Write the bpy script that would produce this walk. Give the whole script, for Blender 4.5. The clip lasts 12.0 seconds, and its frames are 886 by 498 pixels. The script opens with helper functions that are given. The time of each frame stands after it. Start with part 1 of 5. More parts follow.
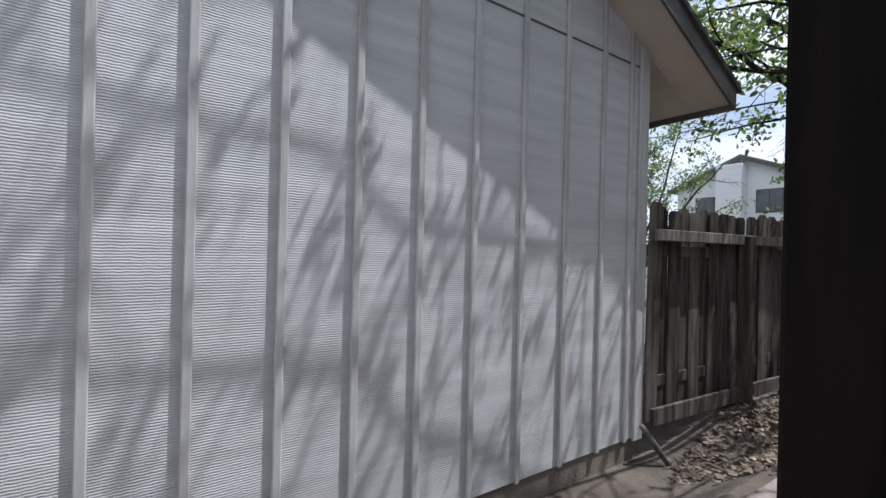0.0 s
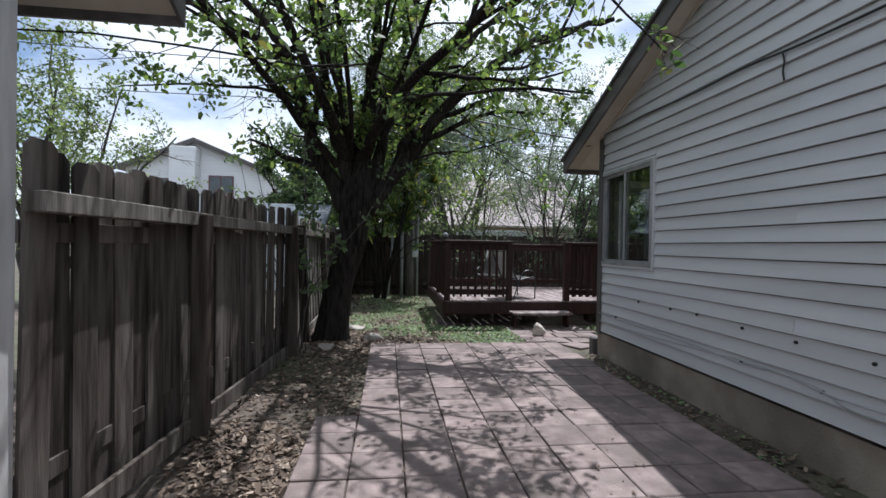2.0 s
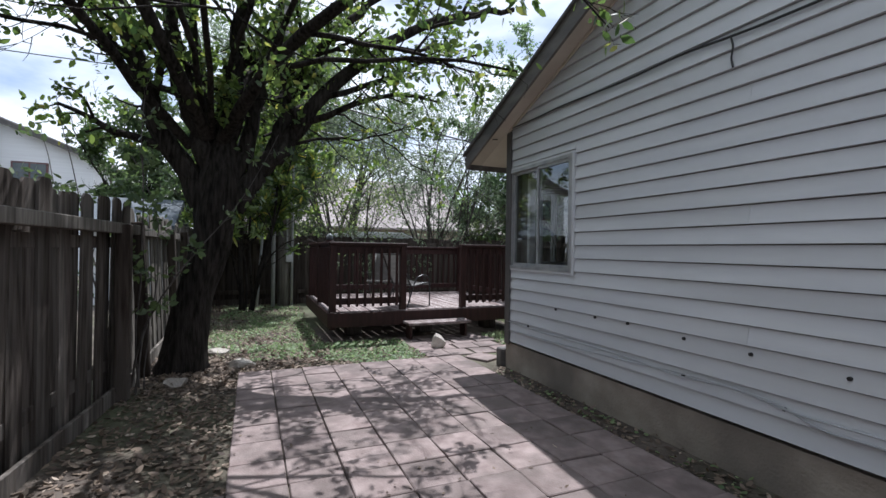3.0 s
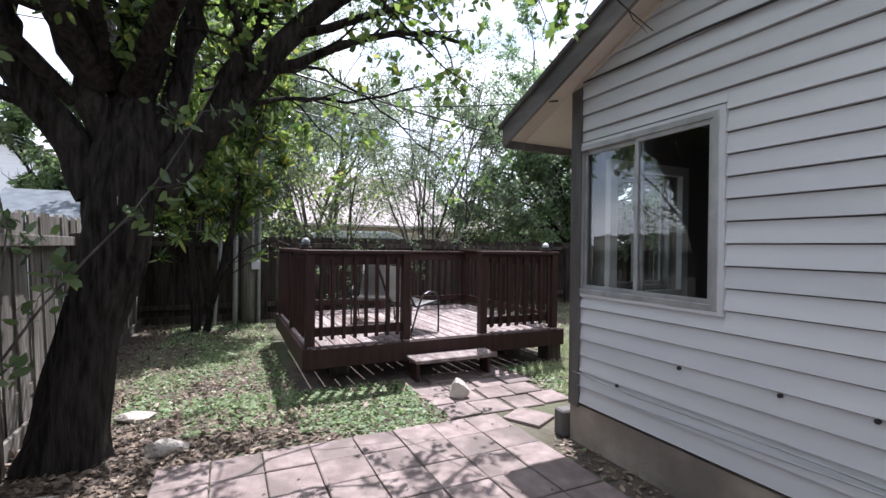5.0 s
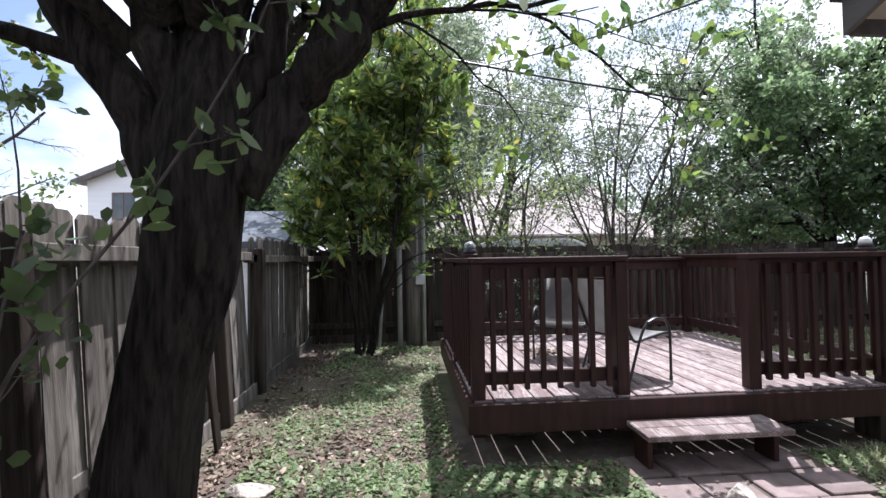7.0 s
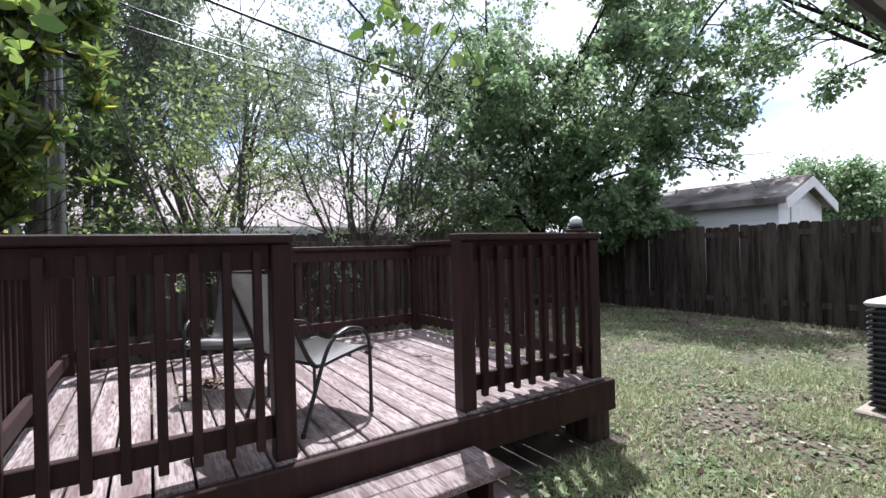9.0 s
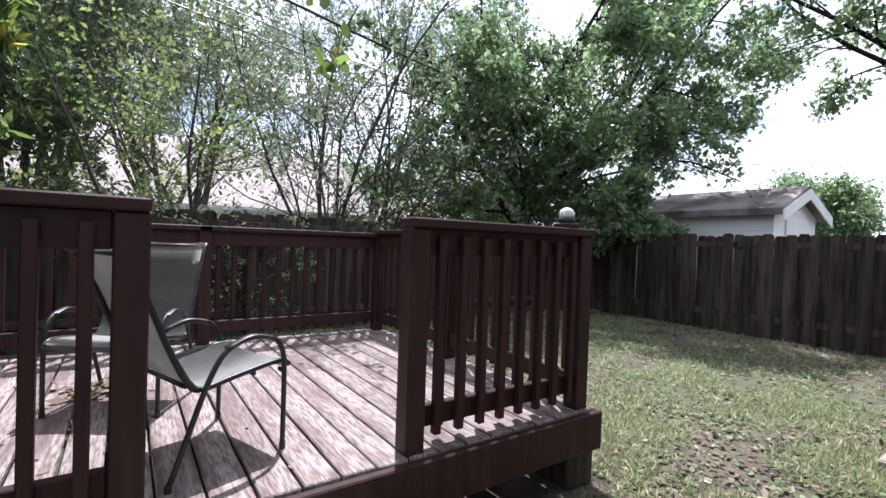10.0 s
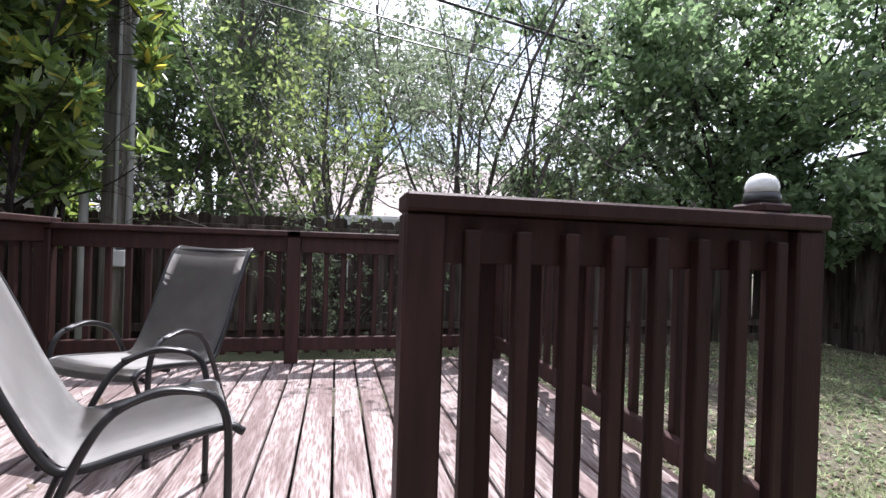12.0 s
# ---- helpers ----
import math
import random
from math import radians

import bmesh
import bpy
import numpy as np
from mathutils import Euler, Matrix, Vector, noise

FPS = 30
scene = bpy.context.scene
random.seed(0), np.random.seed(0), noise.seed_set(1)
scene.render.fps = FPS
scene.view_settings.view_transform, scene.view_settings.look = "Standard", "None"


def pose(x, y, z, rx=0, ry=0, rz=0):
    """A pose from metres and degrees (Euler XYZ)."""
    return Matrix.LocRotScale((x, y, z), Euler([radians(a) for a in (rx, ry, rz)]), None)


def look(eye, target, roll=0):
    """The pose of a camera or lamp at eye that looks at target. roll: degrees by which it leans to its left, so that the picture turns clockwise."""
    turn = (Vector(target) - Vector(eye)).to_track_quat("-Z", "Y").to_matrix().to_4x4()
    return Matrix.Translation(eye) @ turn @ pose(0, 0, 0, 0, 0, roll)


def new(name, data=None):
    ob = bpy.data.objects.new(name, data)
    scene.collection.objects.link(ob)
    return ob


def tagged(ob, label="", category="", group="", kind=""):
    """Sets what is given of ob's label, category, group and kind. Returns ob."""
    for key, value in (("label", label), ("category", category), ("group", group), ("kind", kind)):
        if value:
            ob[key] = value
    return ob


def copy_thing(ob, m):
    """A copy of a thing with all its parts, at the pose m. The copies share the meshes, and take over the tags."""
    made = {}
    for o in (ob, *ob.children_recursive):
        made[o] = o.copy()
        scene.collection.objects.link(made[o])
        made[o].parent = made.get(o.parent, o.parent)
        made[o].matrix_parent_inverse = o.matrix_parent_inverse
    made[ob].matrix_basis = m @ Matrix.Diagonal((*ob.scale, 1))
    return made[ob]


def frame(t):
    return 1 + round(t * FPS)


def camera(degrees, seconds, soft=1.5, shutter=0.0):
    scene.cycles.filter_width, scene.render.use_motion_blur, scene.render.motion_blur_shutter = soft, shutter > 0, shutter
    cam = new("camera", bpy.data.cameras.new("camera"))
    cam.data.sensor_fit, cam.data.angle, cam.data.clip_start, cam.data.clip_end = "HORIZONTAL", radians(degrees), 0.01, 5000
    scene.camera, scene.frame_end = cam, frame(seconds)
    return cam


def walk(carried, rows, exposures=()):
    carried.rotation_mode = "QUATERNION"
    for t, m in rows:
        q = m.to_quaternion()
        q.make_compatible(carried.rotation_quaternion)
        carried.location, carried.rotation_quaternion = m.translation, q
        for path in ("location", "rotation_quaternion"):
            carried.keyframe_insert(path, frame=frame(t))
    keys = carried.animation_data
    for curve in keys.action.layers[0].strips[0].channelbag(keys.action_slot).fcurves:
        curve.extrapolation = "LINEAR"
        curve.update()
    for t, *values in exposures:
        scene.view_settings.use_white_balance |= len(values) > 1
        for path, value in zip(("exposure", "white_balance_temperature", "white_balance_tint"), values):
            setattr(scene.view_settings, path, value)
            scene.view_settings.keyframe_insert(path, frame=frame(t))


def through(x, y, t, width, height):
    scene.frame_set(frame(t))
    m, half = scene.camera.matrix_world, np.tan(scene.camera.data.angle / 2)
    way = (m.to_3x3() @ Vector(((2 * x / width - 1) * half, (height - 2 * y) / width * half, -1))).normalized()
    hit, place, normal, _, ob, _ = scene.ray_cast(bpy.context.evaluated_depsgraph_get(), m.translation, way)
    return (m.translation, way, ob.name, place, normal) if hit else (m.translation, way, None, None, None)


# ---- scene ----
cam = camera(88.0, 12.0)
PATH = [
    (0, (0.278, 1.089, 1.271), (1.439, 2.717, 1.273), 1.4),
    (0.5, (0.569, 1.285, 1.288), (2.148, 2.512, 1.273), 2.2),
    (1, (0.824, 1.472, 1.261), (2.745, 2.027, 1.252), 2.4),
    (1.5, (1.21, 1.54, 1.264), (3.207, 1.647, 1.243), 0.2),
    (2, (1.592, 1.602, 1.273), (3.577, 1.362, 1.258), 1.0),
    (2.5, (2.004, 1.663, 1.272), (3.916, 1.077, 1.271), 1.0),
    (3, (2.421, 1.686, 1.276), (4.266, 0.916, 1.28), 0.8),
    (3.2, (2.573, 1.682, 1.284), (4.392, 0.849, 1.306), 1.3),
    (4.8, (3.971, 1.45, 1.413), (5.754, 0.543, 1.409), 0.8),
    (5, (4.147, 1.416, 1.413), (5.954, 0.558, 1.402), 0.7),
    (5.5, (4.544, 1.337, 1.422), (6.452, 0.737, 1.432), 0.4),
    (6, (4.944, 1.288, 1.424), (6.868, 0.743, 1.436), -0.4),
    (6.3, (5.183, 1.236, 1.395), (7.141, 0.828, 1.421), -1.1),
    (6.5, (5.329, 1.214, 1.38), (7.312, 0.951, 1.418), -1.2),
    (6.7, (5.476, 1.188, 1.373), (7.471, 1.058, 1.418), -1.0),
    (8.3, (6.47, 0.494, 1.299), (8.291, -0.332, 1.321), -1.6),
    (8.5, (6.556, 0.377, 1.298), (8.299, -0.603, 1.313), -1.8),
    (9, (6.754, 0.125, 1.282), (8.438, -0.955, 1.282), -1.5),
    (9.5, (6.965, -0.112, 1.264), (8.618, -1.238, 1.218), 0.8),
    (10, (7.197, -0.336, 1.266), (8.842, -1.473, 1.239), 2.0),
    (10.5, (7.378, -0.551, 1.285), (9.22, -1.327, 1.322), 2.6),
    (11, (7.633, -0.724, 1.278), (9.602, -1.078, 1.304), 3.0),
    (11.3, (7.752, -0.832, 1.284), (9.72, -1.0, 1.29), 2.6),
    (11.7, (7.815, -1.004, 1.267), (9.79, -1.2, 1.254), 1.8),
    (12, (7.806, -1.128, 1.249), (9.754, -1.580, 1.244), 1.8),
]
EXPOSURES = [(0.0, 0.10, 5850, 11), (2.0, 0.18, 5850, 11), (3.2, 0.36, 5850, 12), (5.0, 0.93, 5950, 16), (6.7, 0.88, 5950, 18), (9.0, 0.78, 5920, 17), (11.0, 0.86, 6050, 18), (12.0, 1.04, 6080, 19)]
walk(cam, [(t, look(eye, target, roll)) for t, eye, target, roll in PATH], EXPOSURES)

# ---- light ----
SUN = Vector((0.40, -0.22, 1.0)).normalized()
sun = new("sun", bpy.data.lights.new("sun", "SUN"))
sun.data.energy, sun.data.angle, sun.data.color = 5.0, radians(0.5), (1.0, 0.965, 0.92)
sun.matrix_world = look(SUN * 50, (0, 0, 0))
world = bpy.data.worlds.new("sky")
scene.world = world
world.use_nodes = True
wn, wl = world.node_tree.nodes, world.node_tree.links
sky = wn.new("ShaderNodeTexSky")
sky.sky_type, sky.sun_disc = "NISHITA", False
sky.sun_elevation, sky.sun_rotation = math.asin(SUN.z), math.atan2(SUN.x, SUN.y)
sky.dust_density = 2.0
wtc, wmap, wno, wramp, wmix = (wn.new("ShaderNode" + k) for k in ("TexCoord", "Mapping", "TexNoise", "ValToRGB", "MixRGB"))
wmap.inputs["Scale"].default_value = (1.0, 1.0, 2.6)
wno.inputs["Scale"].default_value, wno.inputs["Detail"].default_value = 2.3, 7.0
wramp.color_ramp.elements[0].position, wramp.color_ramp.elements[1].position = 0.37, 0.53
wmix.inputs["Color2"].default_value = (8.4, 8.7, 9.1, 1)
wl.new(wtc.outputs["Generated"], wmap.inputs["Vector"])
wl.new(wmap.outputs["Vector"], wno.inputs["Vector"])
wl.new(wno.outputs["Fac"], wramp.inputs["Fac"])
wl.new(wramp.outputs["Color"], wmix.inputs["Fac"])
wl.new(sky.outputs["Color"], wmix.inputs["Color1"])
wl.new(wmix.outputs["Color"], wn["Background"].inputs["Color"])
wn["Background"].inputs["Strength"].default_value = 0.12

# ---- materials ----


def mat(name, c1, c2, scale=6.0, rough=0.8, bump=0.3, bscale=60.0, stretch=(1, 1, 1), rand=0.0, metal=0.0, stain=None, depth=0.004,
        bands=None, lo=0.35, hi=0.65, spec=0.5):
    """Two colours over a noise, a larger stain, grain in the relief, and a brightness of its own for each object."""
    m = bpy.data.materials.new(name)
    m.use_nodes = True
    n, l = m.node_tree.nodes, m.node_tree.links
    bsdf = n["Principled BSDF"]
    bsdf.inputs["Roughness"].default_value, bsdf.inputs["Metallic"].default_value = rough, metal
    bsdf.inputs["Specular IOR Level"].default_value = spec
    tc, mp = n.new("ShaderNodeTexCoord"), n.new("ShaderNodeMapping")
    mp.inputs["Scale"].default_value = stretch
    info = n.new("ShaderNodeObjectInfo")
    off = n.new("ShaderNodeVectorMath")
    off.operation = "SCALE"
    comb = n.new("ShaderNodeCombineXYZ")
    for k in "XYZ":
        l.new(info.outputs["Random"], comb.inputs[k])
    l.new(comb.outputs[0], off.inputs[0])
    off.inputs["Scale"].default_value = 37.0
    l.new(off.outputs["Vector"], mp.inputs["Location"])
    l.new(tc.outputs["Object"], mp.inputs["Vector"])
    no = n.new("ShaderNodeTexNoise")
    no.inputs["Scale"].default_value, no.inputs["Detail"].default_value = scale, 8.0
    l.new(mp.outputs["Vector"], no.inputs["Vector"])
    ramp = n.new("ShaderNodeValToRGB")
    ramp.color_ramp.elements[0].position, ramp.color_ramp.elements[1].position = lo, hi
    ramp.color_ramp.elements[0].color, ramp.color_ramp.elements[1].color = (*c1, 1), (*c2, 1)
    l.new(no.outputs["Fac"], ramp.inputs["Fac"])
    col = ramp.outputs["Color"]
    if stain:
        c3, sscale, amount = stain
        n2, r2, mx = n.new("ShaderNodeTexNoise"), n.new("ShaderNodeValToRGB"), n.new("ShaderNodeMixRGB")
        n2.inputs["Scale"].default_value, n2.inputs["Detail"].default_value = sscale, 5.0
        l.new(mp.outputs["Vector"], n2.inputs["Vector"])
        r2.color_ramp.elements[0].position, r2.color_ramp.elements[1].position = 0.45, 0.62
        r2.color_ramp.elements[1].color = (amount, amount, amount, 1)
        l.new(n2.outputs["Fac"], r2.inputs["Fac"])
        l.new(r2.outputs["Color"], mx.inputs["Fac"])
        l.new(col, mx.inputs["Color1"])
        mx.inputs["Color2"].default_value = (*c3, 1)
        col = mx.outputs["Color"]
    if rand:
        hsv, rng = n.new("ShaderNodeHueSaturation"), n.new("ShaderNodeMapRange")
        rng.inputs["To Min"].default_value, rng.inputs["To Max"].default_value = 1 - rand, 1 + rand
        l.new(info.outputs["Random"], rng.inputs["Value"])
        l.new(rng.outputs["Result"], hsv.inputs["Value"])
        l.new(col, hsv.inputs["Color"])
        col = hsv.outputs["Color"]
    l.new(col, bsdf.inputs["Base Color"])
    if bump:
        n3, bp = n.new("ShaderNodeTexNoise"), n.new("ShaderNodeBump")
        n3.inputs["Scale"].default_value, n3.inputs["Detail"].default_value = bscale, 6.0
        l.new(mp.outputs["Vector"], n3.inputs["Vector"])
        high = n3.outputs["Fac"]
        if bands:
            wv, ad = n.new("ShaderNodeTexWave"), n.new("ShaderNodeMath")
            wv.bands_direction, wv.inputs["Scale"].default_value = bands[0], bands[1]
            wv.inputs["Distortion"].default_value, wv.inputs["Detail"].default_value, wv.inputs["Detail Scale"].default_value = 2.6, 4.0, 1.2
            l.new(tc.outputs["Object"], wv.inputs["Vector"])
            ad.operation = "ADD"
            l.new(high, ad.inputs[0])
            l.new(wv.outputs["Fac"], ad.inputs[1])
            high = ad.outputs[0]
        bp.inputs["Strength"].default_value, bp.inputs["Distance"].default_value = bump, depth
        l.new(high, bp.inputs["Height"])
        l.new(bp.outputs["Normal"], bsdf.inputs["Normal"])
    return m


def leaf_mat(name, c1, c2, rough=0.5, through=0.35, c3=None):
    """Leaves: each its own green, light coming through from behind."""
    m = bpy.data.materials.new(name)
    m.use_nodes = True
    n, l = m.node_tree.nodes, m.node_tree.links
    bsdf, out = n["Principled BSDF"], n["Material Output"]
    geo, ramp = n.new("ShaderNodeNewGeometry"), n.new("ShaderNodeValToRGB")
    ramp.color_ramp.elements[0].color, ramp.color_ramp.elements[1].color = (*c1, 1), (*c2, 1)
    if c3:
        e = ramp.color_ramp.elements.new(0.93)
        e.color = (*c2, 1)
        ramp.color_ramp.elements[2].color = (*c3, 1)
    l.new(geo.outputs["Random Per Island"], ramp.inputs["Fac"])
    l.new(ramp.outputs["Color"], bsdf.inputs["Base Color"])
    bsdf.inputs["Roughness"].default_value = rough
    tr, mix, br = n.new("ShaderNodeBsdfTranslucent"), n.new("ShaderNodeMixShader"), n.new("ShaderNodeHueSaturation")
    br.inputs["Value"].default_value, br.inputs["Saturation"].default_value = 2.3, 1.05
    l.new(ramp.outputs["Color"], br.inputs["Color"])
    l.new(br.outputs["Color"], tr.inputs["Color"])
    mix.inputs["Fac"].default_value = through
    l.new(bsdf.outputs[0], mix.inputs[1])
    l.new(tr.outputs[0], mix.inputs[2])
    l.new(mix.outputs[0], out.inputs["Surface"])
    return m


M_SIDING = mat("white_painted_siding", (0.56, 0.57, 0.59), (0.63, 0.64, 0.65), 2.2, 0.6, 0.12, 45, (0.35, 1, 3), rand=0.025, stain=((0.45, 0.45, 0.44), 0.8, 0.35))
M_PLY = mat("grooved_painted_plywood", (0.60, 0.60, 0.61), (0.68, 0.68, 0.68), 3.0, 0.6, 0.30, 30, (0.5, 1, 7), stain=((0.47, 0.46, 0.45), 1.3, 0.4), depth=0.004, bands=("Z", 30.0))
M_BATTEN = mat("painted_batten", (0.50, 0.49, 0.48), (0.62, 0.61, 0.60), 9, 0.65, 0.3, 60, (2, 2, 0.4), stain=((0.33, 0.30, 0.27), 2.0, 0.5))
M_TAUPE = mat("taupe_trim_paint", (0.075, 0.068, 0.064), (0.11, 0.10, 0.094), 8, 0.55, 0.2, 70, (3, 3, 0.5), stain=((0.05, 0.045, 0.04), 3, 0.5))
M_SOFFIT = mat("cream_soffit_paint", (0.52, 0.46, 0.38), (0.60, 0.54, 0.45), 3, 0.7, 0.2, 50, stain=((0.36, 0.31, 0.25), 1.2, 0.5))
M_FASCIA = mat("grey_brown_fascia_paint", (0.10, 0.09, 0.085), (0.16, 0.145, 0.135), 6, 0.6, 0.3, 40, (0.5, 2, 2), stain=((0.05, 0.045, 0.042), 2, 0.7))
M_SHINGLE = mat("asphalt_shingle", (0.05, 0.048, 0.046), (0.09, 0.086, 0.08), 18, 0.95, 0.8, 160, rand=0.2)
M_CONC = mat("old_concrete", (0.26, 0.22, 0.18), (0.38, 0.33, 0.27), 4, 0.9, 0.6, 55, stain=((0.14, 0.12, 0.10), 1.1, 0.7), depth=0.01)
M_SLAB = mat("pink_grey_paving_slab", (0.185, 0.14, 0.13), (0.285, 0.227, 0.212), 9, 0.9, 0.6, 75, rand=0.16, stain=((0.13, 0.105, 0.095), 3.4, 0.7), depth=0.006)
M_FENCE = mat("weathered_fence_wood", (0.036, 0.029, 0.025), (0.105, 0.088, 0.076), 7, 0.9, 0.7, 40, (4, 4, 0.35), rand=0.30, stain=((0.21, 0.19, 0.17), 2.2, 0.5), depth=0.006, spec=0.1)
M_FENCE_PALE = mat("bleached_fence_wood", (0.10, 0.09, 0.077), (0.26, 0.238, 0.21), 7, 0.9, 0.7, 40, (4, 4, 0.35), rand=0.22, stain=((0.08, 0.07, 0.06), 2.2, 0.6), depth=0.006, spec=0.15)
# Dark-stained weathered wood, with the back and side fences' shade in its colour.
M_FENCE_DARK = mat("dark_fence_wood", (0.020, 0.015, 0.012), (0.058, 0.046, 0.038), 7, 0.9, 0.7, 40, (4, 4, 0.35), rand=0.35, stain=((0.10, 0.085, 0.074), 2.2, 0.5), depth=0.006, spec=0.1)
M_DECKRED = mat("red_brown_stained_wood", (0.027, 0.0118, 0.0105), (0.050, 0.0215, 0.019), 8, 0.55, 0.35, 50, (3, 3, 0.4), rand=0.15, stain=((0.028, 0.014, 0.012), 2.5, 0.6), spec=0.25)
M_BOARD = mat("worn_deck_board", (0.165, 0.115, 0.106), (0.37, 0.32, 0.305), 24, 0.8, 0.9, 70, (0.5, 4, 4), rand=0.16, stain=((0.125, 0.082, 0.075), 2.6, 0.75), depth=0.007, lo=0.38, hi=0.58)
# Near-black post wood: the shade on its faces is in the colour.
M_POST = mat("shaded_porch_post", (0.006, 0.005, 0.004), (0.013, 0.010, 0.008), 8, 0.7, 0.4, 50, (3, 3, 0.3), spec=0.08)
# Pale tone that carries the sunlight on the post's side.
M_POSTPALE = mat("sunlit_post_side", (0.20, 0.18, 0.16), (0.34, 0.31, 0.28), 8, 0.7, 0.4, 50, (3, 3, 0.3))
M_BARK = mat("grey_bark", (0.010, 0.0085, 0.0075), (0.045, 0.039, 0.034), 11, 0.95, 1.0, 26, (3, 3, 0.45), stain=((0.08, 0.07, 0.062), 2.0, 0.25), depth=0.03, spec=0.08)
M_TWIG = mat("thin_grey_branch", (0.045, 0.038, 0.034), (0.11, 0.095, 0.085), 12, 0.9, 0.4, 60)
M_EARTH = mat("dry_earth", (0.050, 0.038, 0.030), (0.13, 0.105, 0.085), 3.0, 0.95, 0.9, 22, stain=((0.09, 0.105, 0.05), 0.45, 0.75), depth=0.02)
M_WHITE = mat("white_paint", (0.72, 0.72, 0.71), (0.8, 0.8, 0.79), 4, 0.5, 0.1, 40)
M_ALU = mat("window_aluminium", (0.34, 0.34, 0.34), (0.46, 0.46, 0.45), 10, 0.4, 0.1, 80, metal=0.5)
M_BLACK = mat("black_powder_coat", (0.012, 0.012, 0.013), (0.022, 0.022, 0.023), 20, 0.4, 0.05, 90)
M_SLING = mat("grey_beige_sling_fabric", (0.245, 0.243, 0.235), (0.31, 0.307, 0.297), 6, 0.8, 0.5, 320, stain=((0.25, 0.24, 0.22), 2.0, 0.35), depth=0.002)
M_ROCK = mat("pale_limestone", (0.38, 0.34, 0.29), (0.58, 0.53, 0.47), 7, 0.9, 0.9, 30, depth=0.02, stain=((0.2, 0.17, 0.15), 3, 0.4))
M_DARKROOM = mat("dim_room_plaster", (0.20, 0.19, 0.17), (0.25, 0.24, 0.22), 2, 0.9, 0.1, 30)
M_BIGLEAF = leaf_mat("glossy_dark_leaf", (0.035, 0.065, 0.024), (0.17, 0.225, 0.06), 0.26, 0.4, (0.50, 0.42, 0.08))
M_EVERGREEN = leaf_mat("dark_evergreen_leaf", (0.035, 0.06, 0.026), (0.12, 0.17, 0.065), 0.35, 0.38)
M_ELM = leaf_mat("yellow_green_leaf", (0.035, 0.065, 0.02), (0.145, 0.20, 0.05), 0.5, 0.45, (0.26, 0.24, 0.06))
M_OAK = leaf_mat("oak_leaf", (0.05, 0.085, 0.042), (0.185, 0.25, 0.13), 0.35, 0.52)
M_SHRUB = leaf_mat("shrub_leaf", (0.06, 0.09, 0.035), (0.175, 0.215, 0.08), 0.5, 0.5)
M_GREY = leaf_mat("grey_green_leaf", (0.06, 0.088, 0.048), (0.17, 0.205, 0.13), 0.55, 0.45)
M_SAPLING = leaf_mat("dull_sapling_leaf", (0.04, 0.065, 0.028), (0.12, 0.165, 0.06), 0.45, 0.35)
M_GRASS = leaf_mat("lawn_grass", (0.14, 0.17, 0.085), (0.33, 0.355, 0.22), 0.6, 0.4, (0.46, 0.42, 0.31))
M_CLOVER = leaf_mat("ground_ivy", (0.085, 0.14, 0.055), (0.24, 0.31, 0.15), 0.55, 0.35)
M_LITTER = leaf_mat("dry_fallen_leaf", (0.055, 0.037, 0.027), (0.25, 0.19, 0.14), 0.8, 0.1, (0.48, 0.40, 0.32))


def clear_glass(name, tint=(1, 1, 1), rough=0.0):
    m = bpy.data.materials.new(name)
    m.use_nodes = True
    n, l = m.node_tree.nodes, m.node_tree.links
    t, g, mx, fr = n.new("ShaderNodeBsdfTransparent"), n.new("ShaderNodeBsdfGlossy"), n.new("ShaderNodeMixShader"), n.new("ShaderNodeLayerWeight")
    t.inputs["Color"].default_value = (*tint, 1)
    g.inputs["Roughness"].default_value = rough
    fr.inputs["Blend"].default_value = 0.5
    pw, mr = n.new("ShaderNodeMath"), n.new("ShaderNodeMapRange")
    pw.operation = "POWER"
    pw.inputs[1].default_value = 3.0
    mr.inputs["To Min"].default_value, mr.inputs["To Max"].default_value = 0.07, 0.95
    l.new(fr.outputs["Facing"], pw.inputs[0])
    l.new(pw.outputs[0], mr.inputs["Value"])
    l.new(mr.outputs["Result"], mx.inputs["Fac"])
    l.new(t.outputs[0], mx.inputs[1])
    l.new(g.outputs[0], mx.inputs[2])
    l.new(mx.outputs[0], n["Material Output"].inputs["Surface"])
    return m


M_GLASS = clear_glass("window_glass", (0.93, 0.95, 0.945))

# ---- builders ----
I4 = Matrix.Identity(4)


def thing(name, label, category, at=(0, 0, 0), group="", kind=""):
    e = new(name)
    e.empty_display_size = 0.1
    e.location = at
    return tagged(e, label, category, group, kind)


def finish(bm, name, smooth=False):
    bmesh.ops.recalc_face_normals(bm, faces=bm.faces)
    me = bpy.data.meshes.new(name)
    bm.to_mesh(me)
    bm.free()
    if smooth:
        for p in me.polygons:
            p.use_smooth = True
    return me


def part(name, bm, material, parent=None, label="", smooth=False):
    """A bmesh (or a ready mesh) as one object under a thing or a part."""
    me = finish(bm, name, smooth) if isinstance(bm, bmesh.types.BMesh) else bm
    if material and not me.materials:
        me.materials.append(material)
    ob = new(name, me)
    if parent:
        ob.parent = parent
    if label:
        ob["label"] = label
    return ob


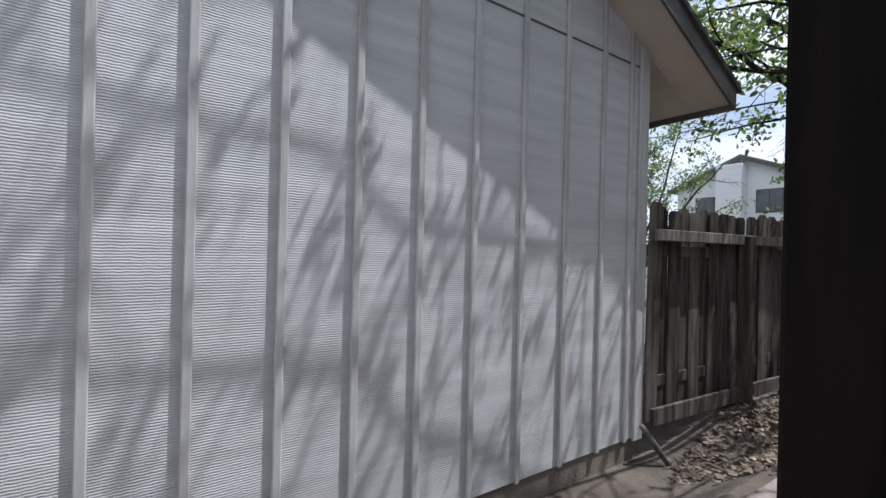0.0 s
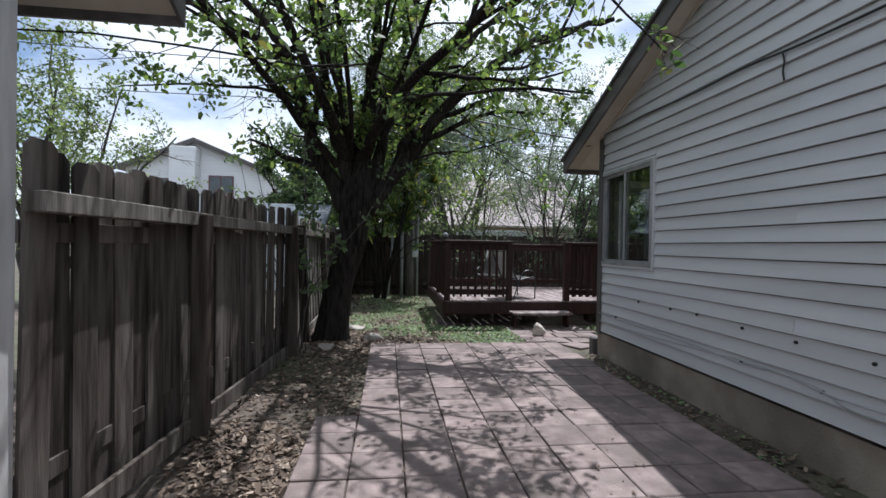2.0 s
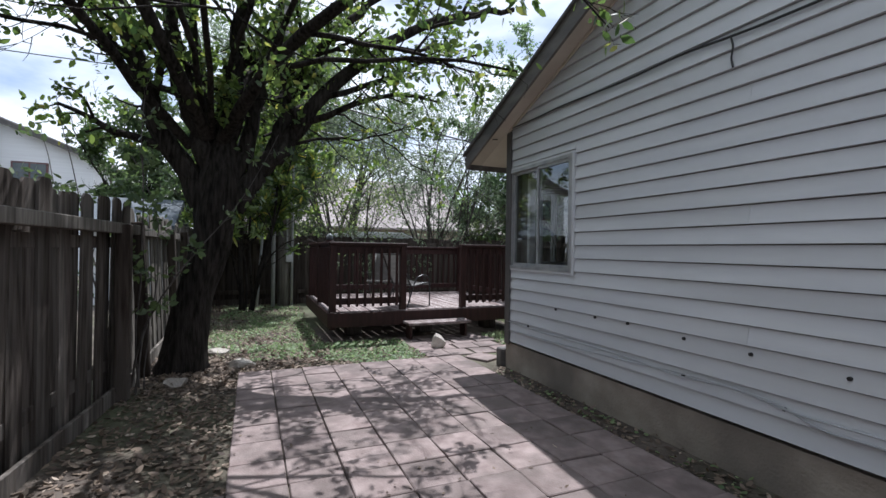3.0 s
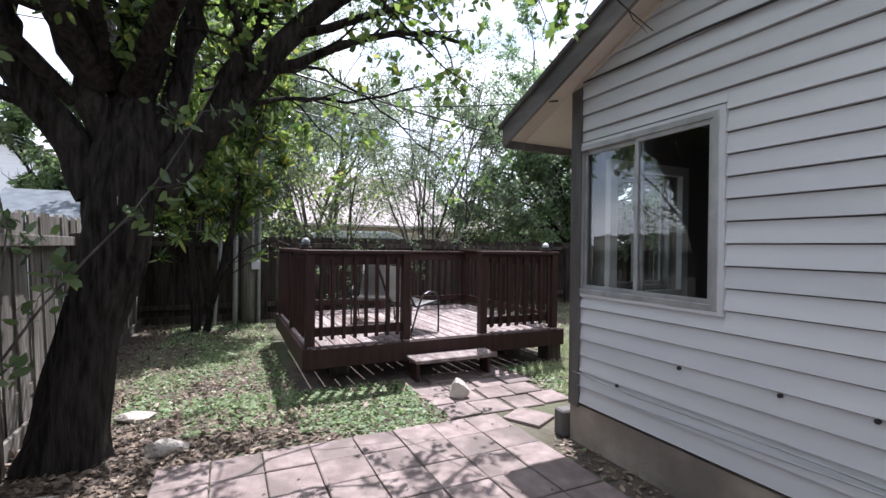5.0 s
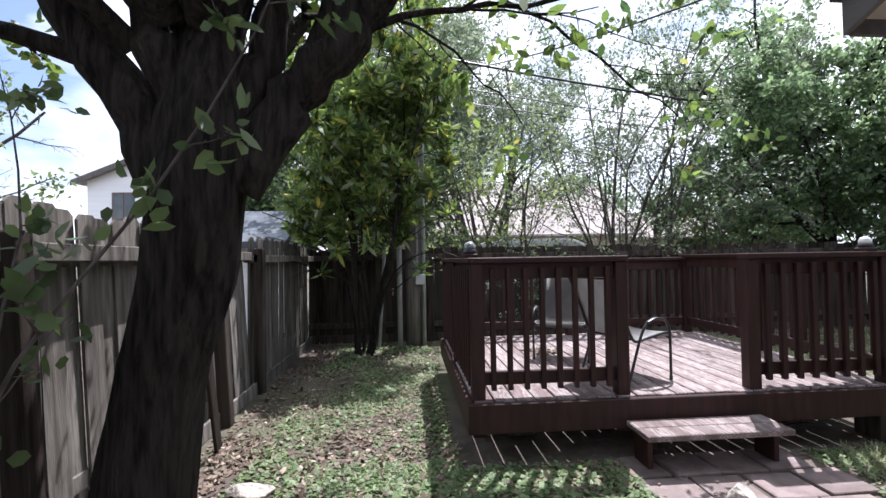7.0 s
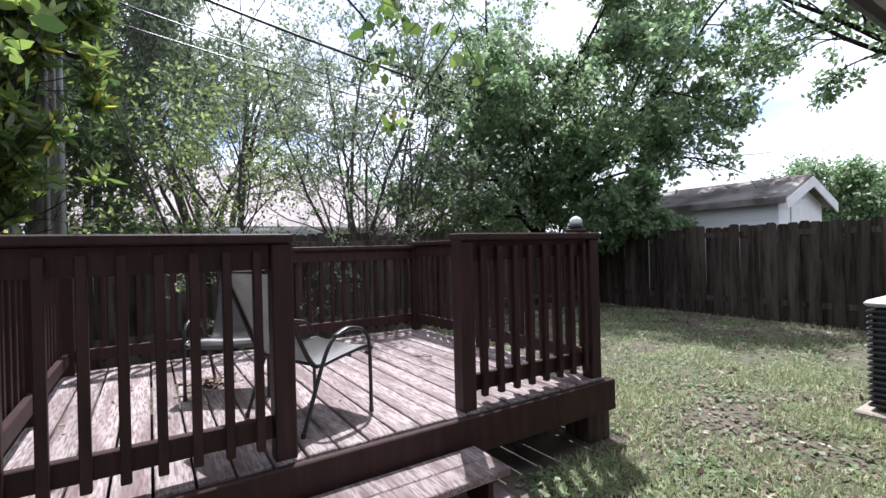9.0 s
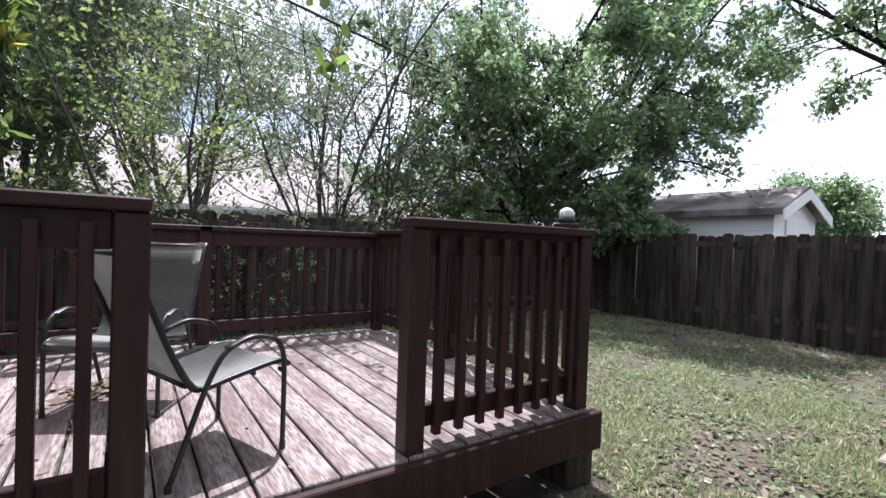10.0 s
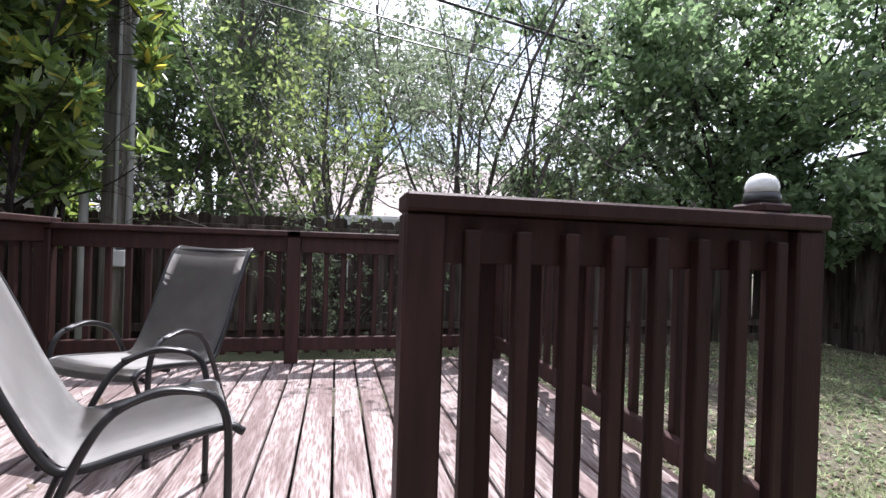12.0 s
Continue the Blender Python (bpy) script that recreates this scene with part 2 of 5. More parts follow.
def box(lo, hi, bevel=0.0, bm=None, m=None):
    """A block between two corners, with its edges eased."""
    own = bmesh.new()
    lo, hi = Vector(lo), Vector(hi)
    bmesh.ops.create_cube(own, size=1, matrix=Matrix.Translation((lo + hi) / 2) @ Matrix.Diagonal((*(hi - lo), 1)))
    if bevel:
        bmesh.ops.bevel(own, geom=own.edges[:], offset=bevel, segments=1, affect="EDGES")
    if m:
        own.transform(m)
    if bm is None:
        return own
    tmp = bpy.data.meshes.new("tmp")
    own.to_mesh(tmp)
    own.free()
    bm.from_mesh(tmp)
    bpy.data.meshes.remove(tmp)
    return bm


def prism(outline, axis, lo, hi, bm=None):
    """A flat outline pushed along an axis: points (u, v) in the other two axes, in order."""
    bm = bm or bmesh.new()
    put = {"x": lambda u, v, w: (w, u, v), "y": lambda u, v, w: (u, w, v), "z": lambda u, v, w: (u, v, w)}[axis]
    a = [bm.verts.new(put(u, v, lo)) for u, v in outline]
    b = [bm.verts.new(put(u, v, hi)) for u, v in outline]
    bm.faces.new(a), bm.faces.new(b[::-1])
    for i in range(len(a)):
        j = (i + 1) % len(a)
        bm.faces.new((a[j], a[i], b[i], b[j]))
    return bm


def tube(bm, points, radii, sides=8, closed=True):
    """A round or flattened tube along points; a radius may be one number or (wide, tall)."""
    pts = [Vector(p) for p in points]
    n = len(pts)
    rings = []
    side = None
    for i, p in enumerate(pts):
        d = (pts[min(i + 1, n - 1)] - pts[max(i - 1, 0)]).normalized()
        if side is None:
            side = d.cross(Vector((0, 0, 1)) if abs(d.z) < 0.9 else Vector((1, 0, 0))).normalized()
        side = (side - d * side.dot(d)).normalized()
        up = d.cross(side)
        r = radii[i] if isinstance(radii, (list, tuple)) else radii
        ru, rv = r if isinstance(r, tuple) else (r, r)
        rings.append([bm.verts.new(p + side * ru * math.cos(2 * math.pi * k / sides) + up * rv * math.sin(2 * math.pi * k / sides)) for k in range(sides)])
    for a, b in zip(rings, rings[1:]):
        for k in range(sides):
            bm.faces.new((a[k], a[(k + 1) % sides], b[(k + 1) % sides], b[k]))
    if closed:
        bm.faces.new(rings[0][::-1]), bm.faces.new(rings[-1])
    return bm


def smooth_path(points, steps=6):
    """Points eased through the given ones (Catmull-Rom)."""
    p = [Vector(q) for q in points]
    p = [2 * p[0] - p[1]] + p + [2 * p[-1] - p[-2]]
    out = []
    for i in range(1, len(p) - 2):
        for k in range(steps):
            t = k / steps
            a, b, c, d = p[i - 1], p[i], p[i + 1], p[i + 2]
            out.append(0.5 * (2 * b + (c - a) * t + (2 * a - 5 * b + 4 * c - d) * t * t + (3 * b - a - 3 * c + d) * t ** 3))
    return out + [p[-2]]


def leaves_mesh(name, places, rng, size=0.06, spread=0.35, droop=0.3, shape=0.5, flat=False, fine=False):
    """One mesh of many small folded leaves at the places (n x 3), with sizes that vary; fine ones have six corners."""
    n = len(places)
    places = np.asarray(places, float)
    d = rng.normal(size=(n, 3))
    d[:, 2] -= droop
    if flat:
        d[:, 2] *= 0.25
    d /= np.linalg.norm(d, axis=1, keepdims=True)
    r = rng.normal(size=(n, 3))
    if flat:
        r = np.cross(d, np.c_[rng.normal(size=(n, 2)) * 0.35, np.ones(n)])
    s = np.cross(d, r) if not flat else r
    s /= np.linalg.norm(s, axis=1, keepdims=True) + 1e-9
    nn = np.cross(d, s)
    L = size * rng.uniform(1 - spread, 1 + spread, n)[:, None]
    w = L * shape
    base, tip = places, places + d * L
    mid = places + d * L * 0.45
    a, b = mid + s * w * 0.5 + nn * w * 0.12, mid - s * w * 0.5 + nn * w * 0.12
    if fine:
        lo, hi = places + d * L * 0.28 + nn * w * 0.10, places + d * L * 0.66 + nn * w * 0.08
        corners = [base, lo + s * w * 0.45, hi + s * w * 0.40, tip, hi - s * w * 0.40, lo - s * w * 0.45]
    else:
        corners = [base, a, tip, b]
    k = len(corners)
    v = np.stack(corners, 1).reshape(-1, 3)
    me = bpy.data.meshes.new(name)
    me.vertices.add(k * n)
    me.vertices.foreach_set("co", v.ravel())
    me.loops.add(k * n)
    me.loops.foreach_set("vertex_index", np.arange(k * n, dtype=np.int32))
    me.polygons.add(n)
    me.polygons.foreach_set("loop_start", np.arange(0, k * n, k, dtype=np.int32))
    me.polygons.foreach_set("loop_total", np.full(n, k, dtype=np.int32))
    me.update(calc_edges=True)
    me.validate()
    return me

# ---- ground ----
GX, GY = 6.78, -0.91          # the house's corner


def ground_z(x, y):
    """The ground: level, sinking a little beside the garage."""
    a = min(1.0, max(0.0, (y - 2.12) / 0.5))
    b = min(1.0, max(0.0, (4.9 - x) / 1.3))
    return -0.26 * a * a * (3 - 2 * a) * b * b * (3 - 2 * b)


gx = [-400, -120, -40, -15, -8, -4, -2] + [-1 + 0.2 * k for k in range(76)] + [16, 20, 30, 60, 120, 400]
gy = [-400, -120, -40, -20] + [-9 + 0.2 * k for k in range(64)] + [4.5, 6, 10, 20, 40, 120, 400]
gv = [(x, y, ground_z(x, y) + (0.010 * noise.noise(Vector((x * 1.3, y * 1.3, 2))) if 3.6 < x < 13.5 and -8 < y < 2.9 and not (y < 2.1 and x < 7.5) else 0.0)) for y in gy for x in gx]
nx = len(gx)
me = bpy.data.meshes.new("ground")
me.from_pydata(gv, [], [(j * nx + i, j * nx + i + 1, (j + 1) * nx + i + 1, (j + 1) * nx + i) for j in range(len(gy) - 1) for i in range(nx - 1)])
me.update()
ground = tagged(part("ground", me, M_EARTH), "bare dry earth with moss and leaf crumbs", "ground", kind="structure")

# ---- house beside the passage ----
RISE, WALL_LO, EAVE_Z = 0.42, 0.298, 2.58
RIDGE_X, HOUSE_X0 = 1.2, -4.4


def gable_z(x, corner=GX, z=EAVE_Z):
    return z + RISE * (corner - x) if x > RIDGE_X else z + RISE * (corner - RIDGE_X) - RISE * (RIDGE_X - x)


WIN = (5.68, 6.74, 1.09, 2.14)
WIN_E = (-1.80, -1.12, 1.10, 1.98)     # the other window, in the east wall: y0, y1, z0, z1
house = thing("house", "single-storey house with pale grey lap siding and gable", "house", kind="structure")
bm = prism([(HOUSE_X0, 0.0), (GX + 0.03, 0.0), (GX + 0.03, WALL_LO - 0.02), (HOUSE_X0, WALL_LO - 0.02)], "y", -9.2, GY + 0.0)
part("foundation", bm, M_CONC, house, "stained concrete foundation")


def wall_with_hole(axis, at0, at1, u0, u1, z0, ztop, hole):
    """A wall as four blocks round an opening."""
    h0, h1, hz0, hz1 = hole
    bm = bmesh.new()
    for a, b, c, d in ((u0, h0, z0, ztop), (h1, u1, z0, ztop), (h0, h1, z0, hz0), (h0, h1, hz1, ztop)):
        if axis == "y":
            box((a, at0, c), (b, at1, d), 0, bm)
        else:
            box((at0, a, c), (at1, b, d), 0, bm)
    return bm


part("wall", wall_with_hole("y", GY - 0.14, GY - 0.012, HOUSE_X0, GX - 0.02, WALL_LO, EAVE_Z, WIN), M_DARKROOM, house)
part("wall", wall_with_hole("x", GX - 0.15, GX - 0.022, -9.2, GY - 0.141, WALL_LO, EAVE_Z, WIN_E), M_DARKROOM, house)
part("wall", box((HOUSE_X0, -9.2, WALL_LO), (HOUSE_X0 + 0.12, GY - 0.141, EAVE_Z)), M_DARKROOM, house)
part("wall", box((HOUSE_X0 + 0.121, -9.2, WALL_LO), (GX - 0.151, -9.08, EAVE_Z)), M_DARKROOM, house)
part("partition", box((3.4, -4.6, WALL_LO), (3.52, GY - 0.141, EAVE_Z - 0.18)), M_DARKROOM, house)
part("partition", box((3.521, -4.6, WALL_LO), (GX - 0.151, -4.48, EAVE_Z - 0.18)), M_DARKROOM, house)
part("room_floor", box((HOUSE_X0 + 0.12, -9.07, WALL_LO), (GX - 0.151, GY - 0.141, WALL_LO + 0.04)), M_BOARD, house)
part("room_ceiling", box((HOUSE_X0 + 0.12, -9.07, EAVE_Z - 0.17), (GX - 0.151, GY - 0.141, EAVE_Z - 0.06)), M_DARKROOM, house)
prof = [(GX - 0.02, EAVE_Z), (RIDGE_X, gable_z(RIDGE_X)), (HOUSE_X0, gable_z(HOUSE_X0))]
part("gable_wall", prism(prof, "y", GY - 0.14, GY - 0.012), M_DARKROOM, house)

# lap boards, one by one
COURSE = 0.1142


def lap_outline(x0, x1, z0, z1):
    """A board's face in x and z, its top cut by the roof's slope."""
    def zz(x):
        return gable_z(x) - 0.02
    if zz(x1) >= z1 and zz(x0) >= z1:
        return [(x0, z0), (x1, z0), (x1, z1), (x0, z1)]
    xa = GX - (z0 + 0.02 - EAVE_Z) / RISE
    xb = GX - (z1 + 0.02 - EAVE_Z) / RISE
    xa, xb = min(x1, xa), min(x1, xb)
    if xa <= x0 + 0.02:
        return None
    if xb <= x0:
        return [(x0, z0), (xa, z0), (x0, zz(x0))]
    pts = [(x0, z0), (xa, z0)]
    if xa >= x1 and zz(x1) > z0:
        pts.append((x1, min(z1, zz(x1))))
    if xb < x1:
        pts.append((xb, z1))
    pts.append((x0, z1))
    return pts


def lap_board(x0, x1, z0, z1):
    """A lap board, proud at its lower edge."""
    out = lap_outline(x0, x1, z0, z1)
    if not out or len(out) < 3:
        return
    bm = bmesh.new()
    f = [bm.verts.new((x, GY + 0.022 - 0.019 * (z - z0) / (z1 - z0), z + (0.008 if z == z0 else 0))) for x, z in out]
    b = [bm.verts.new((x, GY - 0.011, z + (0.008 if z == z0 else 0))) for x, z in out]
    bm.faces.new(f), bm.faces.new(b[::-1])
    for i in range(len(f)):
        j = (i + 1) % len(f)
        bm.faces.new((f[j], f[i], b[i], b[j]))
    part("siding_board", bm, M_SIDING, house)


row = 0
z = WALL_LO
while z < gable_z(RIDGE_X) - 0.1:
    z1 = z + COURSE
    seams = sorted({HOUSE_X0, GX - 0.005, *[s for s in (1.7 + 1.22 * (row * 5 % 3), -2.0 + 0.9 * (row % 3)) if row % 2 == 0]})
    for a, b in zip(seams, seams[1:]):
        if z1 > WIN[2] - 0.02 and z < WIN[3] + 0.02 and b > WIN[0]:
            lap_board(a, WIN[0] - 0.032, z, z1)
            if z < WIN[2] - 0.03 or z1 > WIN[3] + 0.03:
                lo, hi = (z, min(z1, WIN[2] - 0.022)) if z < WIN[2] else (max(z, WIN[3] + 0.022), z1)
                lap_board(WIN[0] - 0.032, GX - 0.005, lo, hi)
            else:
                lap_board(WIN[1] + 0.03, GX - 0.005, z, z1)
        else:
            lap_board(a, b - 0.0015, z, z1)
    z, row = z1, row + 1
bm = bmesh.new()
zz = WALL_LO
while zz < EAVE_Z - 0.05:                # east side, seen only at a glance
    for a, b in ((-9.2, WIN_E[0] - 0.04), (WIN_E[1] + 0.04, GY - 0.02)):
        box((GX - 0.021, a, zz), (GX - 0.004, b, zz + COURSE - 0.004), 0, bm)
    if zz + COURSE < WIN_E[2] or zz > WIN_E[3]:
        box((GX - 0.021, WIN_E[0] - 0.039, zz), (GX - 0.004, WIN_E[1] + 0.039, zz + COURSE - 0.004), 0, bm)
    zz += COURSE
part("east_siding", bm, M_SIDING, house)
part("corner_board", box((GX - 0.004, GY - 0.10, 0.27), (GX + 0.028, GY + 0.024, EAVE_Z - 0.02), 0.004), M_TAUPE, house, "dark taupe painted corner board")
part("corner_board", box((GX - 0.085, GY + 0.0175, 0.27), (GX - 0.0045, GY + 0.034, EAVE_Z - 0.02), 0.003), M_TAUPE, house, "dark taupe painted corner board")

# roof: eave box, rake soffit, fascia and shingles
RY = -0.69
EX = 7.43


def roof_z(x):
    return EAVE_Z + 0.07 + RISE * (GX - x) if x > RIDGE_X else EAVE_Z + 0.07 + RISE * (GX - RIDGE_X) - RISE * (RIDGE_X - x)


def rake_strip(y0, y1, dz0, dz1, x_lo, x_hi):
    pts = [(x_hi, roof_z(x_hi) + dz0), (x_hi, roof_z(x_hi) + dz1), (RIDGE_X, roof_z(RIDGE_X) + dz1), (x_lo, roof_z(x_lo) + dz1),
           (x_lo, roof_z(x_lo) + dz0), (RIDGE_X, roof_z(RIDGE_X) + dz0)]
    return prism(pts, "y", y0, y1)


part("rake_soffit", rake_strip(GY + 0.02, RY - 0.02, -0.075, -0.055, HOUSE_X0 - 0.4, EX - 0.02), M_SOFFIT, house, "cream painted soffit")
part("rake_fascia", rake_strip(RY - 0.019, RY + 0.006, -0.125, 0.04, HOUSE_X0 - 0.5, EX), M_FASCIA, house, "grey-brown weathered fascia board")
part("roof", rake_strip(-9.5, RY + 0.03, 0.041, 0.075, HOUSE_X0 - 0.52, EX + 0.03), M_SHINGLE, house, "dark asphalt shingle roof")
part("eave_fascia", box((EX - 0.022, -9.4, roof_z(EX) - 0.13), (EX, RY - 0.02, roof_z(EX) + 0.035)), M_FASCIA, house)
part("eave_soffit", prism([(GX + 0.03, roof_z(GX + 0.03) - 0.075), (EX - 0.023, roof_z(EX) - 0.068), (EX - 0.023, roof_z(EX) - 0.045), (GX + 0.03, roof_z(GX + 0.03) - 0.055)], "y", -9.4, GY + 0.0195), M_SOFFIT, house, "cream painted soffit")
part("frieze_strip", rake_strip(GY + 0.018, GY + 0.032, -0.105, -0.076, HOUSE_X0, GX), M_SOFFIT, house)


def slider_window(parent, m, wide, high, name="window"):
    """A two-leaf sliding window; local x along the wall, y outwards, z up from the sill's corner."""
    fr = 0.035
    bm = bmesh.new()
    for lo, hi in (((0, -0.06, 0), (fr, 0.03, high)), ((wide - fr, -0.06, 0), (wide, 0.03, high)), ((fr, -0.06, 0), (wide - fr, 0.03, fr)), ((fr, -0.06, high - fr), (wide - fr, 0.03, high))):
        box(lo, hi, 0.003, bm)
    win = part(name, bm, M_ALU, parent, "aluminium sliding window with two dark panes")
    win.matrix_local = m
    half = wide / 2
    for a, b, y in ((fr, half + 0.02, 0.006), (half - 0.02, wide - fr, -0.022)):
        bm = bmesh.new()
        s = 0.026
        for lo, hi in (((a, y - 0.012, fr), (a + s, y + 0.012, high - fr)), ((b - s, y - 0.012, fr), (b, y + 0.012, high - fr)),
                       ((a + s, y - 0.012, fr), (b - s, y + 0.012, fr + s)), ((a + s, y - 0.012, high - fr - s), (b - s, y + 0.012, high - fr))):
            box(lo, hi, 0.002, bm)
        part("sash", bm, M_ALU, win)
        pane = part("pane", box((a + s, y - 0.002, fr + s), (b - s, y + 0.002, high - fr - s)), M_GLASS, win, "clear reflecting glass pane")
        pane.visible_shadow = False
    return win


w1 = slider_window(house, Matrix.Translation((WIN[0], GY, WIN[2])), WIN[1] - WIN[0], WIN[3] - WIN[2])
part("casing", wall_with_hole("y", GY + 0.0, GY + 0.026, WIN[0] - 0.03, WIN[1] + 0.02, WIN[2] - 0.02, WIN[3] + 0.02, WIN), M_SIDING, house)
w2 = slider_window(house, Matrix.Translation((GX - 0.05, WIN_E[0], WIN_E[2])) @ Matrix.Rotation(radians(90), 4, "Z") @ Matrix.Scale(-1, 4, (0, 1, 0)), WIN_E[1] - WIN_E[0], WIN_E[3] - WIN_E[2])
part("inner_casing", wall_with_hole("x", GX - 0.20, GX - 0.152, WIN_E[0] - 0.07, WIN_E[1] + 0.07, WIN_E[2] - 0.07, WIN_E[3] + 0.07, WIN_E), M_WHITE, house, "white painted inner window casing")

# ---- garage wall at the start ----
SY, SX, SRISE = 3.03, 3.50, 0.46
RY2, EX2, EZ2 = 2.70, 4.22, 2.58
garage = thing("garage", "pale board-and-batten garage gable with deep eave", "garage", kind="structure")


def g_z(x):
    return EZ2 + SRISE * (EX2 - x) if x > -3.0 else EZ2 + SRISE * (EX2 + 3.0) - SRISE * (-3.0 - x)


part("foundation", box((-9.0, SY + 0.012, -0.35), (SX - 0.02, SY + 6.0, -0.06)), M_CONC, garage, "low stained concrete plinth")
part("panel_wall", prism([(-9.0, -0.09), (SX, -0.09), (SX, g_z(SX) - 0.1), (-3.0, g_z(-3.0) - 0.1), (-9.0, g_z(-9.0) - 0.1)], "y", SY, SY + 0.14), M_PLY, garage, "ridged white-painted plywood siding")
part("side_wall", box((SX - 0.14, SY + 0.141, -0.055), (SX, SY + 6, 2.75)), M_PLY, garage)
part("rear_wall", box((-9.0, SY + 5.86, -0.055), (SX - 0.141, SY + 6, 2.75)), M_PLY, garage)
for x in [3.31, 2.985, 2.605, 2.225, 1.86, 1.51, 1.17, 0.835, 0.50, 0.195] + [-0.19 - 0.345 * k for k in range(24)]:
    part("batten", box((x - 0.018, SY - 0.022, -0.095), (x + 0.018, SY - 0.001, g_z(x) - 0.11), 0.004), M_BATTEN, garage)
part("corner_board", box((SX - 0.09, SY - 0.024, -0.11), (SX + 0.02, SY - 0.001, g_z(SX) - 0.1), 0.004), M_BATTEN, garage)
part("corner_board", box((SX + 0.001, SY - 0.0005, -0.11), (SX + 0.021, SY + 0.10, g_z(SX) - 0.1), 0.004), M_BATTEN, garage)
part("seam_strip", box((-8.0, SY - 0.006, 2.652), (SX - 0.091, SY - 0.0005, 2.662)), M_TAUPE, garage)


def g_strip(y0, y1, d0, d1, x_lo=-9.4, x_hi=EX2):
    return prism([(x_hi, g_z(x_hi) + d0), (x_hi, g_z(x_hi) + d1), (-3.0, g_z(-3.0) + d1), (x_lo, g_z(x_lo) + d1), (x_lo, g_z(x_lo) + d0), (-3.0, g_z(-3.0) + d0)], "y", y0, y1)


part("rake_soffit", g_strip(RY2 + 0.02, SY - 0.0, -0.12, -0.10, -9.4, EX2 - 0.021), M_SOFFIT, garage, "cream painted soffit")
part("rake_fascia", g_strip(RY2, RY2 + 0.019, -0.16, -0.01), M_FASCIA, garage, "dark weathered fascia board")
part("eave_soffit", prism([(SX + 0.022, g_z(SX + 0.022) - 0.12), (EX2 - 0.021, g_z(EX2) - 0.11), (EX2 - 0.021, g_z(EX2) - 0.09), (SX + 0.022, g_z(SX + 0.022) - 0.10)], "y", SY + 0.001, SY + 6), M_SOFFIT, garage, "cream painted soffit")
part("eave_fascia", box((EX2 - 0.02, RY2, EZ2 - 0.16), (EX2, SY + 6, EZ2 - 0.01)), M_FASCIA, garage)
part("roof", g_strip(RY2 - 0.025, SY + 6.3, -0.009, 0.03, -9.45, EX2 + 0.03), M_SHINGLE, garage, "dark asphalt shingle roof")

# ---- porch post ----
post = thing("porch_post", "square wooden porch post, shaded faces darkened, lit edge paled", "post", (0.93, 1.242, 0))
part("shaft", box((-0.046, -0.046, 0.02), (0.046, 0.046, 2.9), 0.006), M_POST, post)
# Added strip; the sun on this side is put into its colour.
part("side_board", box((0.0465, -0.05, 0.02), (0.062, 0.05, 2.9), 0.002), M_POSTPALE, post, "pale strip for the post's sunlit side")
part("foot_plate", box((-0.06, -0.06, 0), (0.06, 0.06, 0.02), 0.003), M_BLACK, post)

# ---- fences ----
FY = 2.66
PICKET_MESHES = []


def picket_mesh(rng, w, t, h):
    """A dog-eared picket with a slightly uneven outline; base at the origin, thickness along y."""
    e = 0.03
    j = [rng.uniform(-0.006, 0.006) for _ in range(4)]
    bm = prism([(-w / 2 + j[0], 0), (w / 2 + j[1], 0), (w / 2 + j[2], h - e), (w / 2 - e, h), (-w / 2 + e, h), (-w / 2 + j[3], h - e)], "y", -t / 2, t / 2)
    return finish(bm, "picket")


def fence_run(label, a, b, high, material, rng, post_at=(), face=-1, rail=(0.28, 1.40), ledge=None, kick=True, lean=0.0, drop=0.04, pw=0.138, post_h=None):
    """Pickets, posts, rails, a kick board and perhaps a top ledge from a to b; face is the side of the posts."""
    a, b = Vector((*a, 0)), Vector((*b, 0))
    run = (b - a).length
    ang = math.atan2(b.y - a.y, b.x - a.x)
    f = thing("fence", label, "fence", a, "yard fences", "structure")
    f.rotation_euler = (lean, 0, ang)
    meshes = []
    for k in range(5):
        me = picket_mesh(rng, pw + 0.010, 0.016, high)
        me.materials.append(material)
        meshes.append(me)
    n = int(run / pw)
    step = run / n
    for k in range(n):
        ob = part("picket", rng.choice(meshes), None, f)
        ob.matrix_local = pose((k + 0.5) * step, 0.012 + (0.009 if k % 2 else -0.009) + rng.uniform(-0.002, 0.002), rng.uniform(-drop, 0.015), rng.uniform(-0.6, 0.6), rng.uniform(-0.7, 0.7), rng.uniform(-1.2, 1.2))
    for z in rail:
        part("rail", box((0, 0.006 if face > 0 else -0.045, z - 0.045), (run, 0.045 if face > 0 else -0.006, z + 0.045), 0.004), material, f)
    if kick:
        part("kick_board", box((0, -0.075, 0.0), (run, -0.047, 0.13), 0.005), material, f)
    if ledge:
        part("top_ledge", box((0, -0.10, ledge - 0.085), (run, -0.012, ledge), 0.005), M_FENCE_PALE, f, "bleached top rail")
    for x in post_at:
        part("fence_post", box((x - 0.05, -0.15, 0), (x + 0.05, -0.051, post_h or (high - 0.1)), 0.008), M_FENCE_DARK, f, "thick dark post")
    return f


